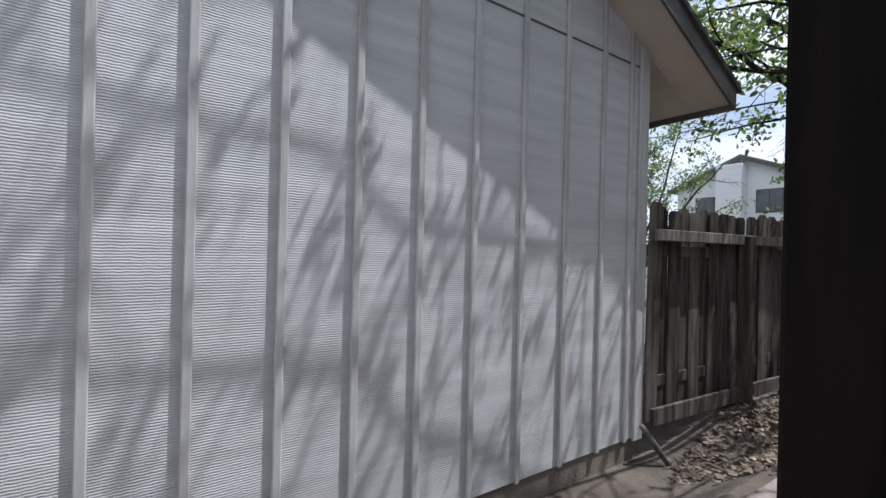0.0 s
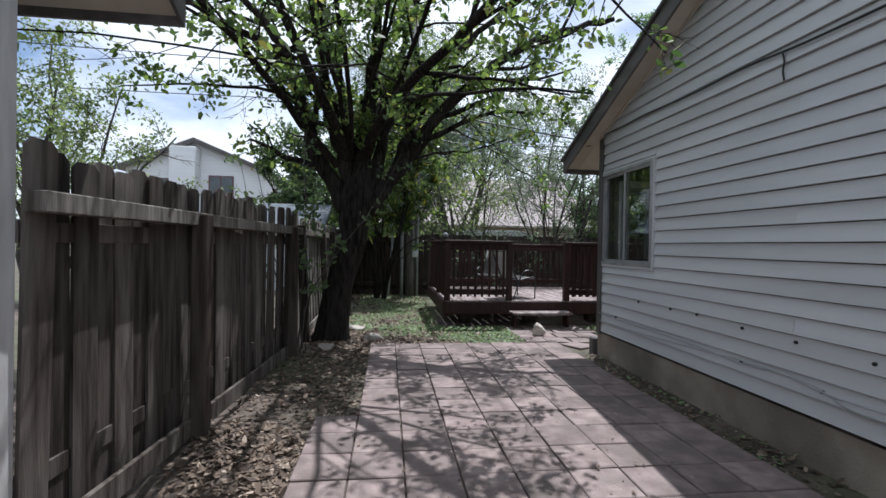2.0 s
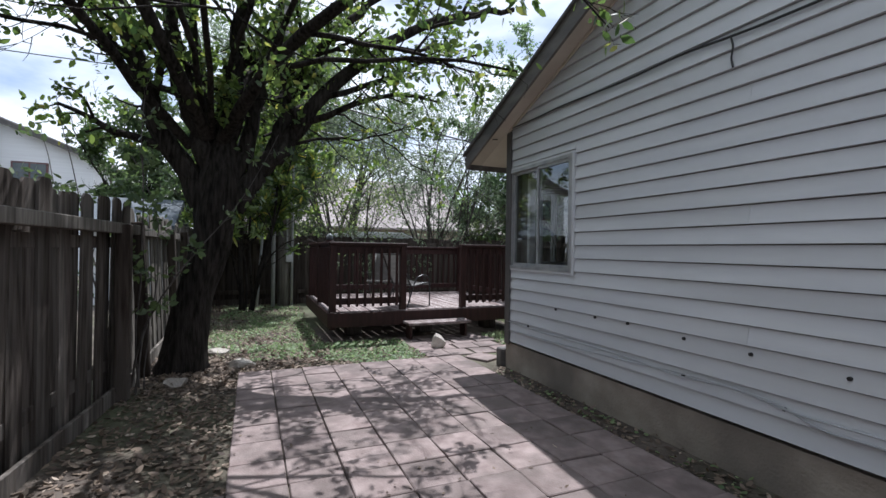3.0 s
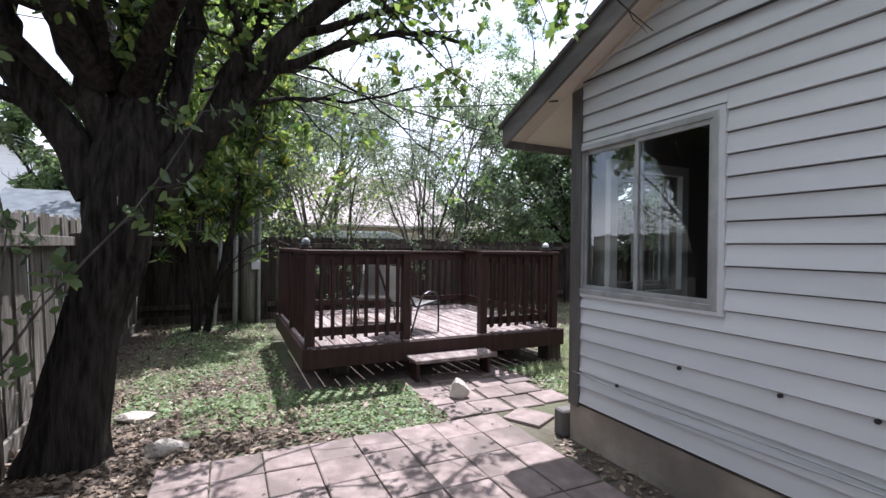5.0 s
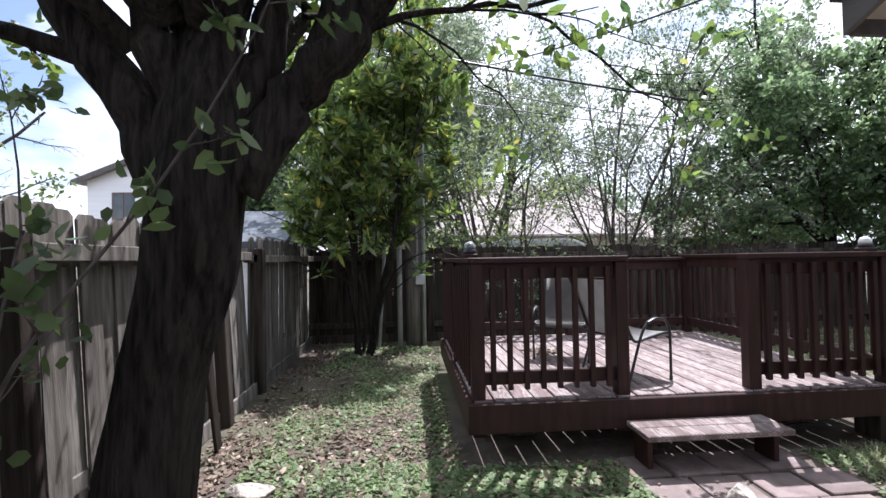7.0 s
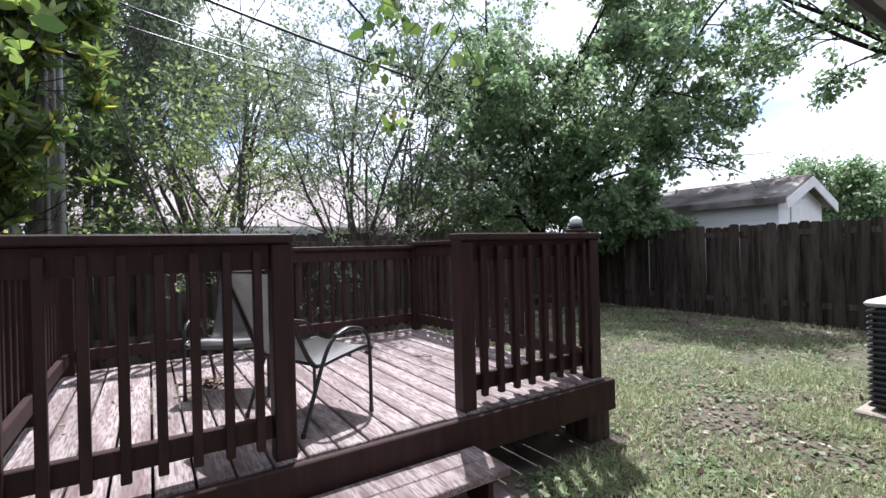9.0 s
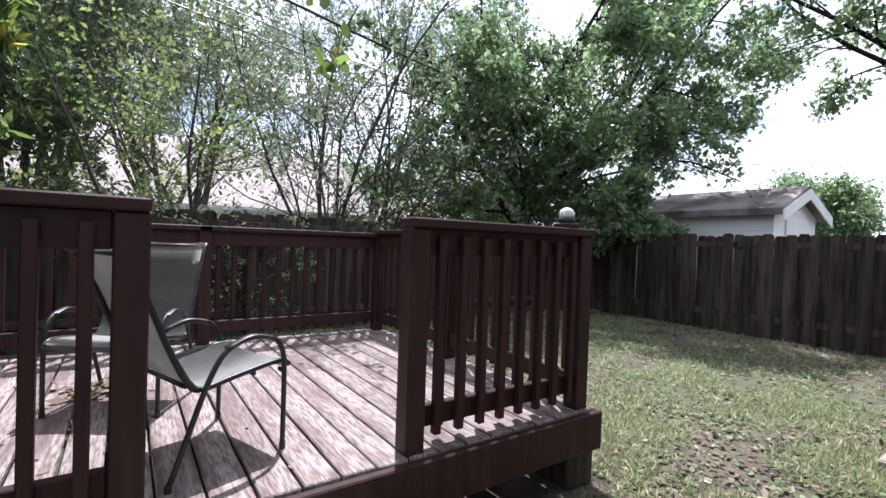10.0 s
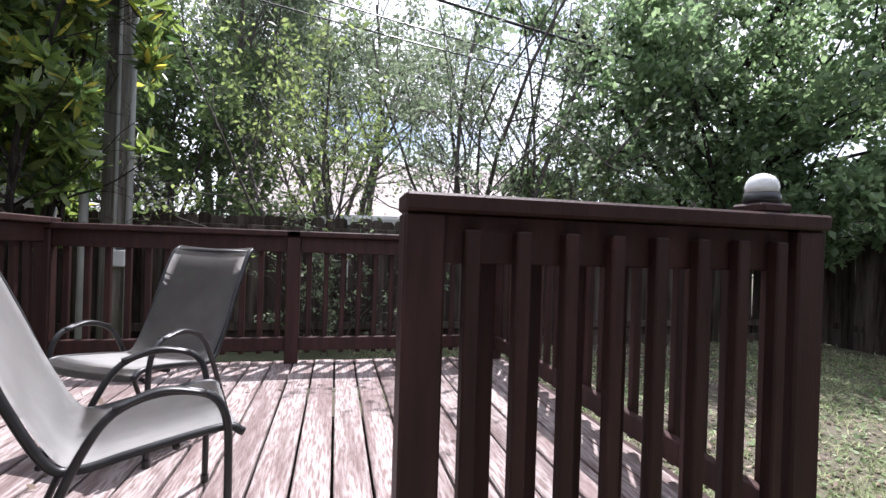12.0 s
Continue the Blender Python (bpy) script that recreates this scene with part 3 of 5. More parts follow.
rng = random.Random(4)
fence_run("weathered brown cedar fence with bleached top rail", (SX + 0.0225, 3.0), (7.35, 2.72), 1.66, M_FENCE, rng, (1.26, 3.4), ledge=1.46, rail=(0.30, 1.30), post_h=1.45, face=1)
fence_run("sun-bleached leaning cedar fence section", (7.36, FY + 0.07), (10.55, FY + 0.08), 1.66, M_FENCE_PALE, rng, (0.3, 2.3), lean=-0.05, ledge=1.46, post_h=1.5, face=1)
fence_run("bleached cedar fence section by the corner", (10.56, FY + 0.10), (13.4, FY + 0.10), 1.64, M_FENCE_PALE, rng, (0.05,), ledge=1.44, post_h=1.5, face=1)
BX = 13.45
fence_run("dark-stained weathered cedar back fence, its shade in the colour", (BX, FY + 0.1), (BX, -8.2), 1.56, M_FENCE_DARK, rng, (2.0, 4.4, 6.8, 9.2), face=-1, post_h=1.4)
fence_run("dark-stained weathered cedar side fence, its shade in the colour", (BX, -8.2), (-4.5, -8.2), 1.56, M_FENCE_DARK, rng, (), face=1, rail=(0.3, 1.4), kick=False)

# ---- deck ----
DX, DXB, DL, DR, DZ = 8.76, 11.22, 0.675, -2.385, 0.41
deck = thing("deck", "red-brown stained timber deck with worn boards and railings", "deck", (0, 0, 0))
nb = 22
bw = (DL + 0.02 - (DR - 0.02)) / nb
bmesh_board = finish(box((DX - 0.02, -bw / 2 + 0.006, DZ - 0.03), (DXB + 0.02, bw / 2 - 0.006, DZ), 0.005), "deck_board")
bmesh_board.materials.append(M_BOARD)
rng = random.Random(9)
for k in range(nb):
    ob = part("deck_board", bmesh_board, None, deck)
    ob.location = (rng.uniform(-0.004, 0.004), DR - 0.02 + bw * (k + 0.5), rng.uniform(-0.003, 0.003))
for lo, hi in (((DX - 0.062, DR - 0.06, 0.20), (DX - 0.022, DL + 0.06, DZ - 0.012)), ((DXB + 0.022, DR - 0.06, 0.20), (DXB + 0.06, DL + 0.06, DZ - 0.012)),
               ((DX - 0.0215, DL + 0.022, 0.20), (DXB + 0.0215, DL + 0.06, DZ - 0.012)), ((DX - 0.0215, DR - 0.06, 0.20), (DXB + 0.0215, DR - 0.022, DZ - 0.012))):
    part("fascia_board", box(lo, hi, 0.006), M_DECKRED, deck)
for x in (DX + 0.5, DXB - 0.3):
    for y in (DR + 0.4, (DL + DR) / 2, DL - 0.4):
        part("pier_block", box((x - 0.11, y - 0.11, 0), (x + 0.11, y + 0.11, DZ - 0.031), 0.01), M_FENCE, deck)
part("corner_block", box((DX - 0.02, DR - 0.05, 0), (DX + 0.2, DR + 0.15, 0.199), 0.01), M_FENCE_DARK, deck, "dark stained wooden block")
RAIL_T = 1.365


def rail_post(x, y, top=RAIL_T - 0.04, w=0.09):
    return part("rail_post", box((x - w / 2, y - w / 2, 0.16), (x + w / 2, y + w / 2, top), 0.006), M_DECKRED, deck)


def railing(p, q, out, gap=0.118, low=0.545, cap=True, staggered=False, RAIL_T=1.365):
    """A railing between two posts: cap, top and bottom rails, and balusters nailed to the side named by out."""
    p, q, out = Vector((*p, 0)), Vector((*q, 0)), Vector((*out, 0))
    d = (q - p).normalized()
    m = Matrix((( d.x, out.x, 0, p.x), (d.y, out.y, 0, p.y), (0, 0, 1, 0), (0, 0, 0, 1)))
    run = (q - p).length
    o = []
    o.append(part("top_rail", box((0.046, -0.02, RAIL_T - 0.15), (run - 0.046, 0.018, RAIL_T - 0.041), 0.004), M_DECKRED, deck))
    o.append(part("bottom_rail", box((0.046, -0.02, low - 0.045), (run - 0.046, 0.018, low + 0.045), 0.004), M_DECKRED, deck))
    if cap:
        o.append(part("rail_cap", box((-0.046, -0.062, RAIL_T - 0.04), (run + 0.046, 0.060, RAIL_T), 0.006), M_DECKRED, deck))
    n = max(2, round((run - 0.09) / gap))
    s = (run - 0.09) / n
    me = finish(box((-0.0175, 0.0185, 0.47), (0.0175, 0.0535, RAIL_T - 0.075), 0.004), "baluster")
    me.materials.append(M_DECKRED)
    for k in range(n):
        ob = part("baluster", me, None, deck)
        ob.matrix_local = m @ Matrix.Translation((0.045 + s * (k + 0.5), 0, 0))
    if staggered:
        me2 = finish(box((-0.02, -0.0605, 0.47), (0.02, -0.0205, RAIL_T - 0.075), 0.004), "baluster")
        me2.materials.append(M_DECKRED)
        for k in range(n - 1):
            ob = part("baluster", me2, None, deck)
            ob.matrix_local = m @ Matrix.Translation((0.045 + s * (k + 1), 0, 0))
    for x in o:
        x.matrix_local = m


YP1, YP2, YP3, YP4, YM = 0.655, -0.35, -1.31, -2.34, -0.84
for x, y in ((DX + 0.04, YP1), (DX + 0.04, YP2), (DX + 0.04, YP3), (DX + 0.04, YP4), (DXB - 0.04, YP1), (DXB - 0.04, YM), (DXB - 0.04, YP4), (9.99, YP1), (9.99, YP4)):
    rail_post(x, y, (1.335 if x > 11 else RAIL_T) - 0.041)
railing((DX + 0.04, YP1), (DX + 0.04, YP2), (-1, 0))
railing((DX + 0.04, YP3), (DX + 0.04, YP4), (-1, 0), staggered=True)
railing((DXB - 0.04, YP1), (DXB - 0.04, YM), (1, 0), RAIL_T=1.335)
railing((DXB - 0.04, YM), (DXB - 0.04, YP4), (1, 0), RAIL_T=1.335)
railing((DX + 0.04, YP1), (9.99, YP1), (0, 1))
railing((9.99, YP1), (DXB - 0.04, YP1), (0, 1))
railing((DX + 0.04, YP4), (9.99, YP4), (0, -1))
railing((9.99, YP4), (DXB - 0.04, YP4), (0, -1))

step = thing("deck_step", "worn timber box step before the deck", "step", (0, 0, 0))
for k in range(2):
    part("tread", box((8.39 + 0.148 * k, -1.27, 0.225), (8.532 + 0.148 * k, -0.32, 0.262), 0.005), M_BOARD, step)
for y in (-1.25, -0.405):
    part("side_panel", box((8.50, y, 0.0), (8.68, y + 0.035, 0.2245), 0.004), M_DECKRED, step)

# ---- trees ----


def branch_mesh(name, branches, sides=(26, 12, 6, 4, 3)):
    """Tapered, knobbly tubes for all branches (points, radii, level) as one mesh."""
    vs, fs, base = [], [], 0
    for pts, radii, level in branches:
        k = sides[min(level, len(sides) - 1)]
        p, r = np.array(pts, float), np.array(radii, float)
        d = np.gradient(p, axis=0)
        d /= np.linalg.norm(d, axis=1, keepdims=True) + 1e-9
        ref = np.array((0.31, 0.17, 0.93)) if abs(d[0][2]) < 0.8 else np.array((1.0, 0.2, 0.0))
        ang, i = np.arange(k) * 2 * np.pi / k, np.arange(len(p))[:, None]
        s = np.cross(d, ref)
        s /= np.linalg.norm(s, axis=1, keepdims=True) + 1e-9
        u = np.cross(d, s)
        wob = np.ones((len(p), k))
        if level <= 1:
            wob = 1 + 0.06 * np.sin(3 * ang + i * 0.35) + 0.05 * np.sin(5 * ang - i * 0.5 + level) + 0.035 * np.sin(11 * ang + 0.9 * np.sin(i * 1.1))
        wob = wob * r[:, None]
        vs.append((p[:, None] + (np.cos(ang) * wob)[:, :, None] * s[:, None] + (np.sin(ang) * wob)[:, :, None] * u[:, None]).reshape(-1, 3))
        a = base + i[:-1] * k
        j, j1 = np.arange(k), (np.arange(k) + 1) % k
        fs.append(np.stack([a + j, a + j1, a + k + j1, a + k + j], 2).reshape(-1, 4))
        base += len(p) * k
    v, f = np.concatenate(vs), np.concatenate(fs).astype(np.int32)
    me = bpy.data.meshes.new(name)
    me.vertices.add(len(v))
    me.vertices.foreach_set("co", v.ravel())
    me.loops.add(f.size)
    me.loops.foreach_set("vertex_index", f.ravel())
    me.polygons.add(len(f))
    me.polygons.foreach_set("loop_start", np.arange(0, f.size, 4, dtype=np.int32))
    me.polygons.foreach_set("loop_total", np.full(len(f), 4, dtype=np.int32))
    me.polygons.foreach_set("use_smooth", np.ones(len(f), dtype=bool))
    me.update(calc_edges=True)
    return me


def limb(rng, start, heading, length, radius, segs, up=0.0, wander=0.18, end=0.25):
    """A wandering line that thins out."""
    p, d = np.array(start, float), np.array(heading, float)
    d /= np.linalg.norm(d)
    pts, radii = [p.copy()], [radius]
    for i in range(segs):
        d = d + rng.normal(size=3) * wander + np.array((0, 0, up))
        d /= np.linalg.norm(d)
        p = p + d * length / segs
        pts.append(p.copy())
        radii.append(radius * (1 - (1 - end) * (i + 1) / segs))
    return pts, radii


def ramify(rng, parent, level, deepest, branches, twigs, counts, ratio=0.55, spread=0.9, up=(0.03, 0.0, -0.03, -0.03), first=0.25):
    """Side branches off a branch, and theirs in turn; the last ones bear leaves."""
    pts, radii = parent
    n = len(pts)
    total = sum(np.linalg.norm(pts[i + 1] - pts[i]) for i in range(n - 1))
    for c in range(counts[level]):
        f = first + (1 - first) * (c + rng.uniform(0, 1)) / counts[level]
        i = min(n - 2, int(f * (n - 1)))
        w = f * (n - 1) - i
        at = pts[i] * (1 - w) + pts[i + 1] * w
        r = radii[i] * 0.48
        d = pts[i + 1] - pts[i]
        d = d / (np.linalg.norm(d) + 1e-9)
        side = rng.normal(size=3)
        side -= d * side.dot(d)
        side /= np.linalg.norm(side) + 1e-9
        head = d * rng.uniform(0.5, 1.0) + side * spread * rng.uniform(0.6, 1.2)
        ln = total * ratio * rng.uniform(0.6, 1.15) * (1.15 - 0.55 * f)
        segs = (7, 6, 5, 3)[min(level, 3)]
        b = limb(rng, at, head, ln, max(r, 0.003), segs, up[min(level, 3)], 0.16, 0.3)
        branches.append((*b, level + 1))
        if level + 1 >= deepest:
            twigs.append(b[0])
        else:
            ramify(rng, b, level + 1, deepest, branches, twigs, counts, ratio, spread, up, first)


def leaf_places(rng, twigs, per, jitter, start=0.15):
    """Places strung along the twigs, loosely."""
    out = []
    for pts in twigs:
        p = np.array(pts)
        f = rng.uniform(start, 1.0, per) * (len(p) - 1)
        i = np.minimum(f.astype(int), len(p) - 2)
        w = (f - i)[:, None]
        out.append(p[i] * (1 - w) + p[i + 1] * w + rng.normal(size=(per, 3)) * jitter)
    return np.concatenate(out)


def tree(name, label, at, limbs, trunk, seed, counts, per, size, leaf, bark, deepest=4, jitter=0.05, ratio=0.55, spread=0.9, shape=0.55, up=(0.03, 0.0, -0.03, -0.03),
         first=0.25, droop=0.3, group="", keep=None, tips=0.15, grown=(), fine=False):
    """A tree: trunk line with radii, main limbs as (start, heading, length, radius) or grown along a bend (points, radius, counts), twigs and leaves."""
    rng = np.random.default_rng(seed)
    branches, twigs = [], []
    if trunk:
        tp = smooth_path([p for p, r in trunk], 5)
        tr = np.interp(np.linspace(0, 1, len(tp)), np.linspace(0, 1, len(trunk)), [r for p, r in trunk])
        branches.append(([np.array(p) for p in tp], list(tr), 0))
    for start, heading, length, radius in limbs:
        b = limb(rng, start, heading, length, radius, 9, up[0], 0.10, 0.28)
        branches.append((*b, 1))
        ramify(rng, b, 1, deepest, branches, twigs, counts, ratio, spread, up, first)
    for bend, radius, own in grown:
        line = [np.array(p) for p in smooth_path(bend, 4)]
        for q in line[2:]:
            q += rng.normal(size=3) * 0.018
        b = (line, list(np.linspace(radius, radius * 0.25, len(line))))
        branches.append((*b, 1 if radius > 0.03 else 2))
        ramify(rng, b, 1, deepest, branches, twigs, own or counts, ratio, spread, up, first)
    th = thing(name, label, "tree", at, group)
    wood = part("trunk", branch_mesh("trunk", branches), bark, th)
    places = leaf_places(rng, twigs, per, jitter, tips)
    if keep:
        places = places[keep(places + np.array(at))]
    part("crown", leaves_mesh("crown", places, rng, size, 0.4, droop, shape, False, fine), leaf, th)
    return th


# the big tree by the fence, local to its base
main_limbs = [
    ((0.02, -0.15, 2.2), (0.30, 0.12, 1.0), 4.2, 0.085),
    ((0.03, -0.25, 2.2), (0.80, -0.45, 0.75), 2.8, 0.06),
    ((-0.08, -0.2, 2.4), (-0.95, -0.35, 0.72), 4.8, 0.07),
    ((-0.08, -0.05, 2.4), (-1.0, 0.40, 0.80), 4.6, 0.07),
]
bent_limbs = [
    ([(-0.08, -0.10, 2.4), (-1.6, -0.15, 3.2), (-3.4, -0.05, 3.8), (-5.2, 0.05, 4.3), (-6.9, 0.0, 4.7)], 0.03, (0, 9, 5, 4)),
    ([(-0.08, -0.05, 2.5), (-1.4, 0.1, 3.5), (-3.2, 0.15, 4.3), (-5.0, 0.1, 4.9), (-7.0, 0.1, 5.3)], 0.03, (0, 9, 5, 4)),
    ([(-0.08, -0.15, 2.6), (-1.3, -0.5, 3.6), (-3.0, -0.7, 4.5), (-4.8, -0.8, 5.1), (-6.6, -0.7, 5.6)], 0.03, (0, 9, 6, 4)),
    ([(-0.08, 0.0, 2.6), (-1.2, 0.3, 3.9), (-2.6, 0.3, 5.0), (-4.2, 0.1, 5.7), (-5.8, 0.0, 6.2)], 0.03, (0, 8, 5, 4)),
    ([(-0.08, -0.25, 2.4), (-1.1, -0.8, 3.4), (-2.5, -1.1, 4.1), (-4.3, -1.3, 4.7)], 0.035, (0, 10, 6, 5)),
    ([(-0.05, 0.1, 2.3), (-1.1, 0.8, 3.1), (-2.2, 1.4, 3.7), (-3.3, 1.9, 4.3)], 0.05, (0, 10, 6, 5)),
    ([(0, -0.02, 1.72), (0, 0.14, 2.05), (-0.03, 0.40, 2.5), (-0.06, 0.55, 3.0), (-0.08, 0.72, 3.65), (-0.05, 1.15, 4.2), (0, 1.7, 4.8)], 0.125, None),
    ([(0, -0.08, 2.1), (-0.10, 0.06, 2.5), (-0.2, 0.18, 2.95), (-0.26, 0.26, 3.6), (-0.3, 0.30, 4.6)], 0.105, None),
    ([(0, -0.18, 2.1), (0.0, -0.27, 2.7), (0.02, -0.33, 3.3), (0.02, -0.38, 4.0), (0.05, -0.42, 5.2)], 0.145, None),
    ([(0, -0.26, 1.95), (0.05, -0.46, 2.45), (0.08, -0.54, 2.95), (0.10, -0.66, 3.7), (0.1, -1.0, 4.9)], 0.10, None),
    ([(0, -0.30, 1.70), (0, -0.52, 2.02), (0, -0.74, 2.30), (-0.02, -1.02, 2.70), (-0.04, -1.52, 3.36), (-0.06, -2.15, 3.88), (-0.08, -2.95, 4.28), (-0.1, -3.65, 4.48)], 0.125, (0, 9, 5, 4)),
    ([(0, -0.66, 2.2), (0.04, -0.82, 2.75), (0.06, -1.06, 3.42), (0.06, -1.5, 3.95), (0.06, -2.1, 4.5), (0.06, -2.7, 5.0)], 0.085, None),
    ([(0, -0.72, 2.32), (0.02, -1.2, 2.52), (0.03, -1.8, 2.62), (0.05, -2.4, 2.85)], 0.022, (0, 5, 2, 2)),
    ([(0.05, -0.9, 2.6), (0.5, -1.4, 2.95), (0.75, -2.0, 2.85), (0.85, -2.6, 2.50), (0.88, -2.95, 2.28)], 0.018, (0, 5, 2, 2)),
    ([(0.05, -0.6, 2.5), (0.6, -1.0, 2.80), (0.95, -1.5, 2.62), (1.1, -1.9, 2.32)], 0.016, (0, 4, 2, 2)),
]
main_trunk = [((0.05, 0.16, -0.05), 0.28), ((0.02, 0.12, 0.2), 0.21), ((0.0, 0.03, 0.8), 0.172), ((0.0, -0.09, 1.3), 0.182), ((0.0, -0.14, 1.65), 0.20), ((0.0, -0.18, 2.0), 0.195), ((0.0, -0.2, 2.3), 0.12)]


def clear_of_path(p):
    """No leaves in the walker's way, and none inside the house's roof."""
    low = (p[:, 2] < 2.15) & (p[:, 1] < 1.75) & (p[:, 0] < 8.25) | (p[:, 2] < 2.5) & (p[:, 0] < 7.2)
    thin = (p[:, 0] < 5.6) & (np.sin(p[:, 0] * 917.3 + p[:, 1] * 411.7) * 0.5 + 0.5 < 0.10)
    roof = (p[:, 1] < -0.55) & (p[:, 0] < 7.6) & (p[:, 2] < 2.62 + 0.42 * (7.4 - p[:, 0]))
    garage_roof = (p[:, 1] > 2.6) & (p[:, 0] < 4.4) & (p[:, 2] < 2.7 + 0.46 * (4.3 - p[:, 0]))
    thin_east = (p[:, 0] > 8.7) & (p[:, 2] > 2.9) & (np.sin(p[:, 0] * 733.1 + p[:, 1] * 517.3) * 0.5 + 0.5 < 0.72)
    over_wall = (p[:, 0] < 7.5) & (p[:, 1] < -0.45) | (p[:, 0] < 8.3) & (p[:, 1] < -0.85)
    return ~(over_wall | low | thin | thin_east | roof | garage_roof)


tree("shade_tree", "forked grey-barked shade tree with thin yellow-green foliage", (7.8, 2.18, 0), main_limbs, main_trunk, 11, (0, 9, 6, 4), 8, 0.074, M_ELM, M_BARK,
     keep=clear_of_path, tips=0.5, jitter=0.05, ratio=0.42, spread=0.85, first=0.22, grown=bent_limbs, fine=True)


def bush(name, label, at, high, wide, stems, seed, counts, per, size, leaf, bark, lean=0.35, shape=0.5, jitter=0.06, deepest=4, low=0.15, r0=0.035, ratio=0.5, droop=0.2, keep=None, stem_base=0.3, tips=0.15, fine=False):
    """Many stems from one root, fanning out."""
    rng = np.random.default_rng(seed)
    limbs = []
    for k in range(stems):
        a = 2 * math.pi * (k + rng.uniform(0, 0.7)) / stems
        s = rng.uniform(0.25, 1.0) * lean
        limbs.append(((math.cos(a) * stem_base * 0.4, math.sin(a) * stem_base * 0.4, -0.05), (math.cos(a) * s * wide, math.sin(a) * s * wide, 1.0), high * rng.uniform(0.75, 1.05), r0 * rng.uniform(0.7, 1.2)))
    return tree(name, label, at, limbs, None, seed + 1, counts, per, size, leaf, bark, deepest, jitter, ratio, 0.8, shape, (0.02, 0.01, 0.0, 0.0), low, droop, keep=keep, tips=tips, fine=fine)


def beyond(x0):
    return lambda p: (p[:, 0] > x0) | (p[:, 2] > 2.2)


def corner_mass(p):
    """The egg-shaped outline that the corner shrub has been cut to."""
    wob = 0.22 * np.sin(p[:, 1] * 5.1 + p[:, 2] * 3.3) + 0.16 * np.sin(p[:, 2] * 7.7 + p[:, 0] * 4.0)
    before_pole = (np.abs(p[:, 1] - 1.03 + (13.0 - p[:, 0]) * 0.39) < 0.2) & (p[:, 2] < 3.6) & (p[:, 0] < 13.15)
    return (((p[:, 0] - 12.4) / 1.0) ** 2 + ((p[:, 1] - 1.65) / 1.38) ** 2 + ((p[:, 2] - 3.1) / 2.35) ** 2 < 1.0 + wob) & ~before_pole


def narrow_mass(p):
    """The tall narrow outline of the evergreen beyond the side fence."""
    wob = 0.25 * np.sin(p[:, 1] * 4.1 + p[:, 2] * 2.3) + 0.2 * np.sin(p[:, 2] * 5.7)
    return ((p[:, 0] - 17.2) / 1.7) ** 2 + ((p[:, 1] - 4.25) / 1.45) ** 2 + ((p[:, 2] - 3.8) / 2.9) ** 2 < 1.0 + wob


# along the back fence and beyond it
bush("broadleaf_shrub", "dense dark glossy broad-leaved evergreen shrub by the fence corner", (12.45, 1.75, 0), 4.7, 1.0, 10, 21, (0, 9, 6, 4), 13, 0.17, M_BIGLEAF, M_BARK, 0.26, 0.28, 0.015, low=0.22, droop=-0.45, tips=0.8, ratio=0.36, keep=corner_mass, fine=True)
bush("yellow_green_shrub", "loose yellow-green flowering shrub behind the back fence", (14.5, -0.9, 0), 4.3, 1.0, 6, 22, (0, 6, 5, 4), 6, 0.075, M_SHRUB, M_TWIG, 0.42, 0.5, 0.07)
bush("crape_myrtle", "many-stemmed crape myrtle with thin foliage", (14.7, -3.4, 0), 5.6, 1.0, 14, 23, (0, 7, 5, 4), 8, 0.072, M_GREY, M_TWIG, 0.50, 0.5, 0.06, r0=0.04)
bush("yellow_green_shrub", "young yellow-green shrub behind the back fence", (14.6, -4.9, 0), 2.6, 1.0, 6, 24, (0, 5, 5, 3), 9, 0.075, M_SHRUB, M_TWIG, 0.5, 0.5, 0.07)
bush("grey_green_tree", "tall grey-green tree behind the back fence", (18.5, 1.2, 0), 8.5, 1.0, 7, 25, (0, 9, 6, 5), 14, 0.125, M_GREY, M_TWIG, 0.35, 0.35, 0.12, r0=0.09, low=0.38)
bush("grey_green_tree", "tall grey-green tree behind the back fence", (20.0, -1.2, 0), 7.6, 1.0, 7, 26, (0, 9, 6, 5), 14, 0.125, M_GREY, M_TWIG, 0.3, 0.35, 0.12, r0=0.09, low=0.38)
bush("evergreen_tree", "dense dark evergreen beyond the side fence", (17.2, 4.25, 0), 6.2, 1.0, 8, 27, (0, 9, 6, 5), 13, 0.14, M_EVERGREEN, M_BARK, 0.22, 0.45, 0.1, r0=0.06, low=0.15, ratio=0.32, keep=narrow_mass)
bush("pale_tree", "pale leafy tree beyond the side fence", (11.5, 8.3, 0), 5.4, 0.8, 7, 28, (0, 8, 6, 5), 8, 0.09, M_SHRUB, M_TWIG, 0.3, 0.5, 0.1, r0=0.06, ratio=0.4, keep=lambda p: p[:, 0] < 12.6)
bush("pale_tree", "pale leafy tree beyond the side fence", (6.5, 8.3, 0), 5.0, 1.0, 7, 29, (0, 8, 6, 5), 8, 0.09, M_SHRUB, M_TWIG, 0.5, 0.5, 0.1, r0=0.06)
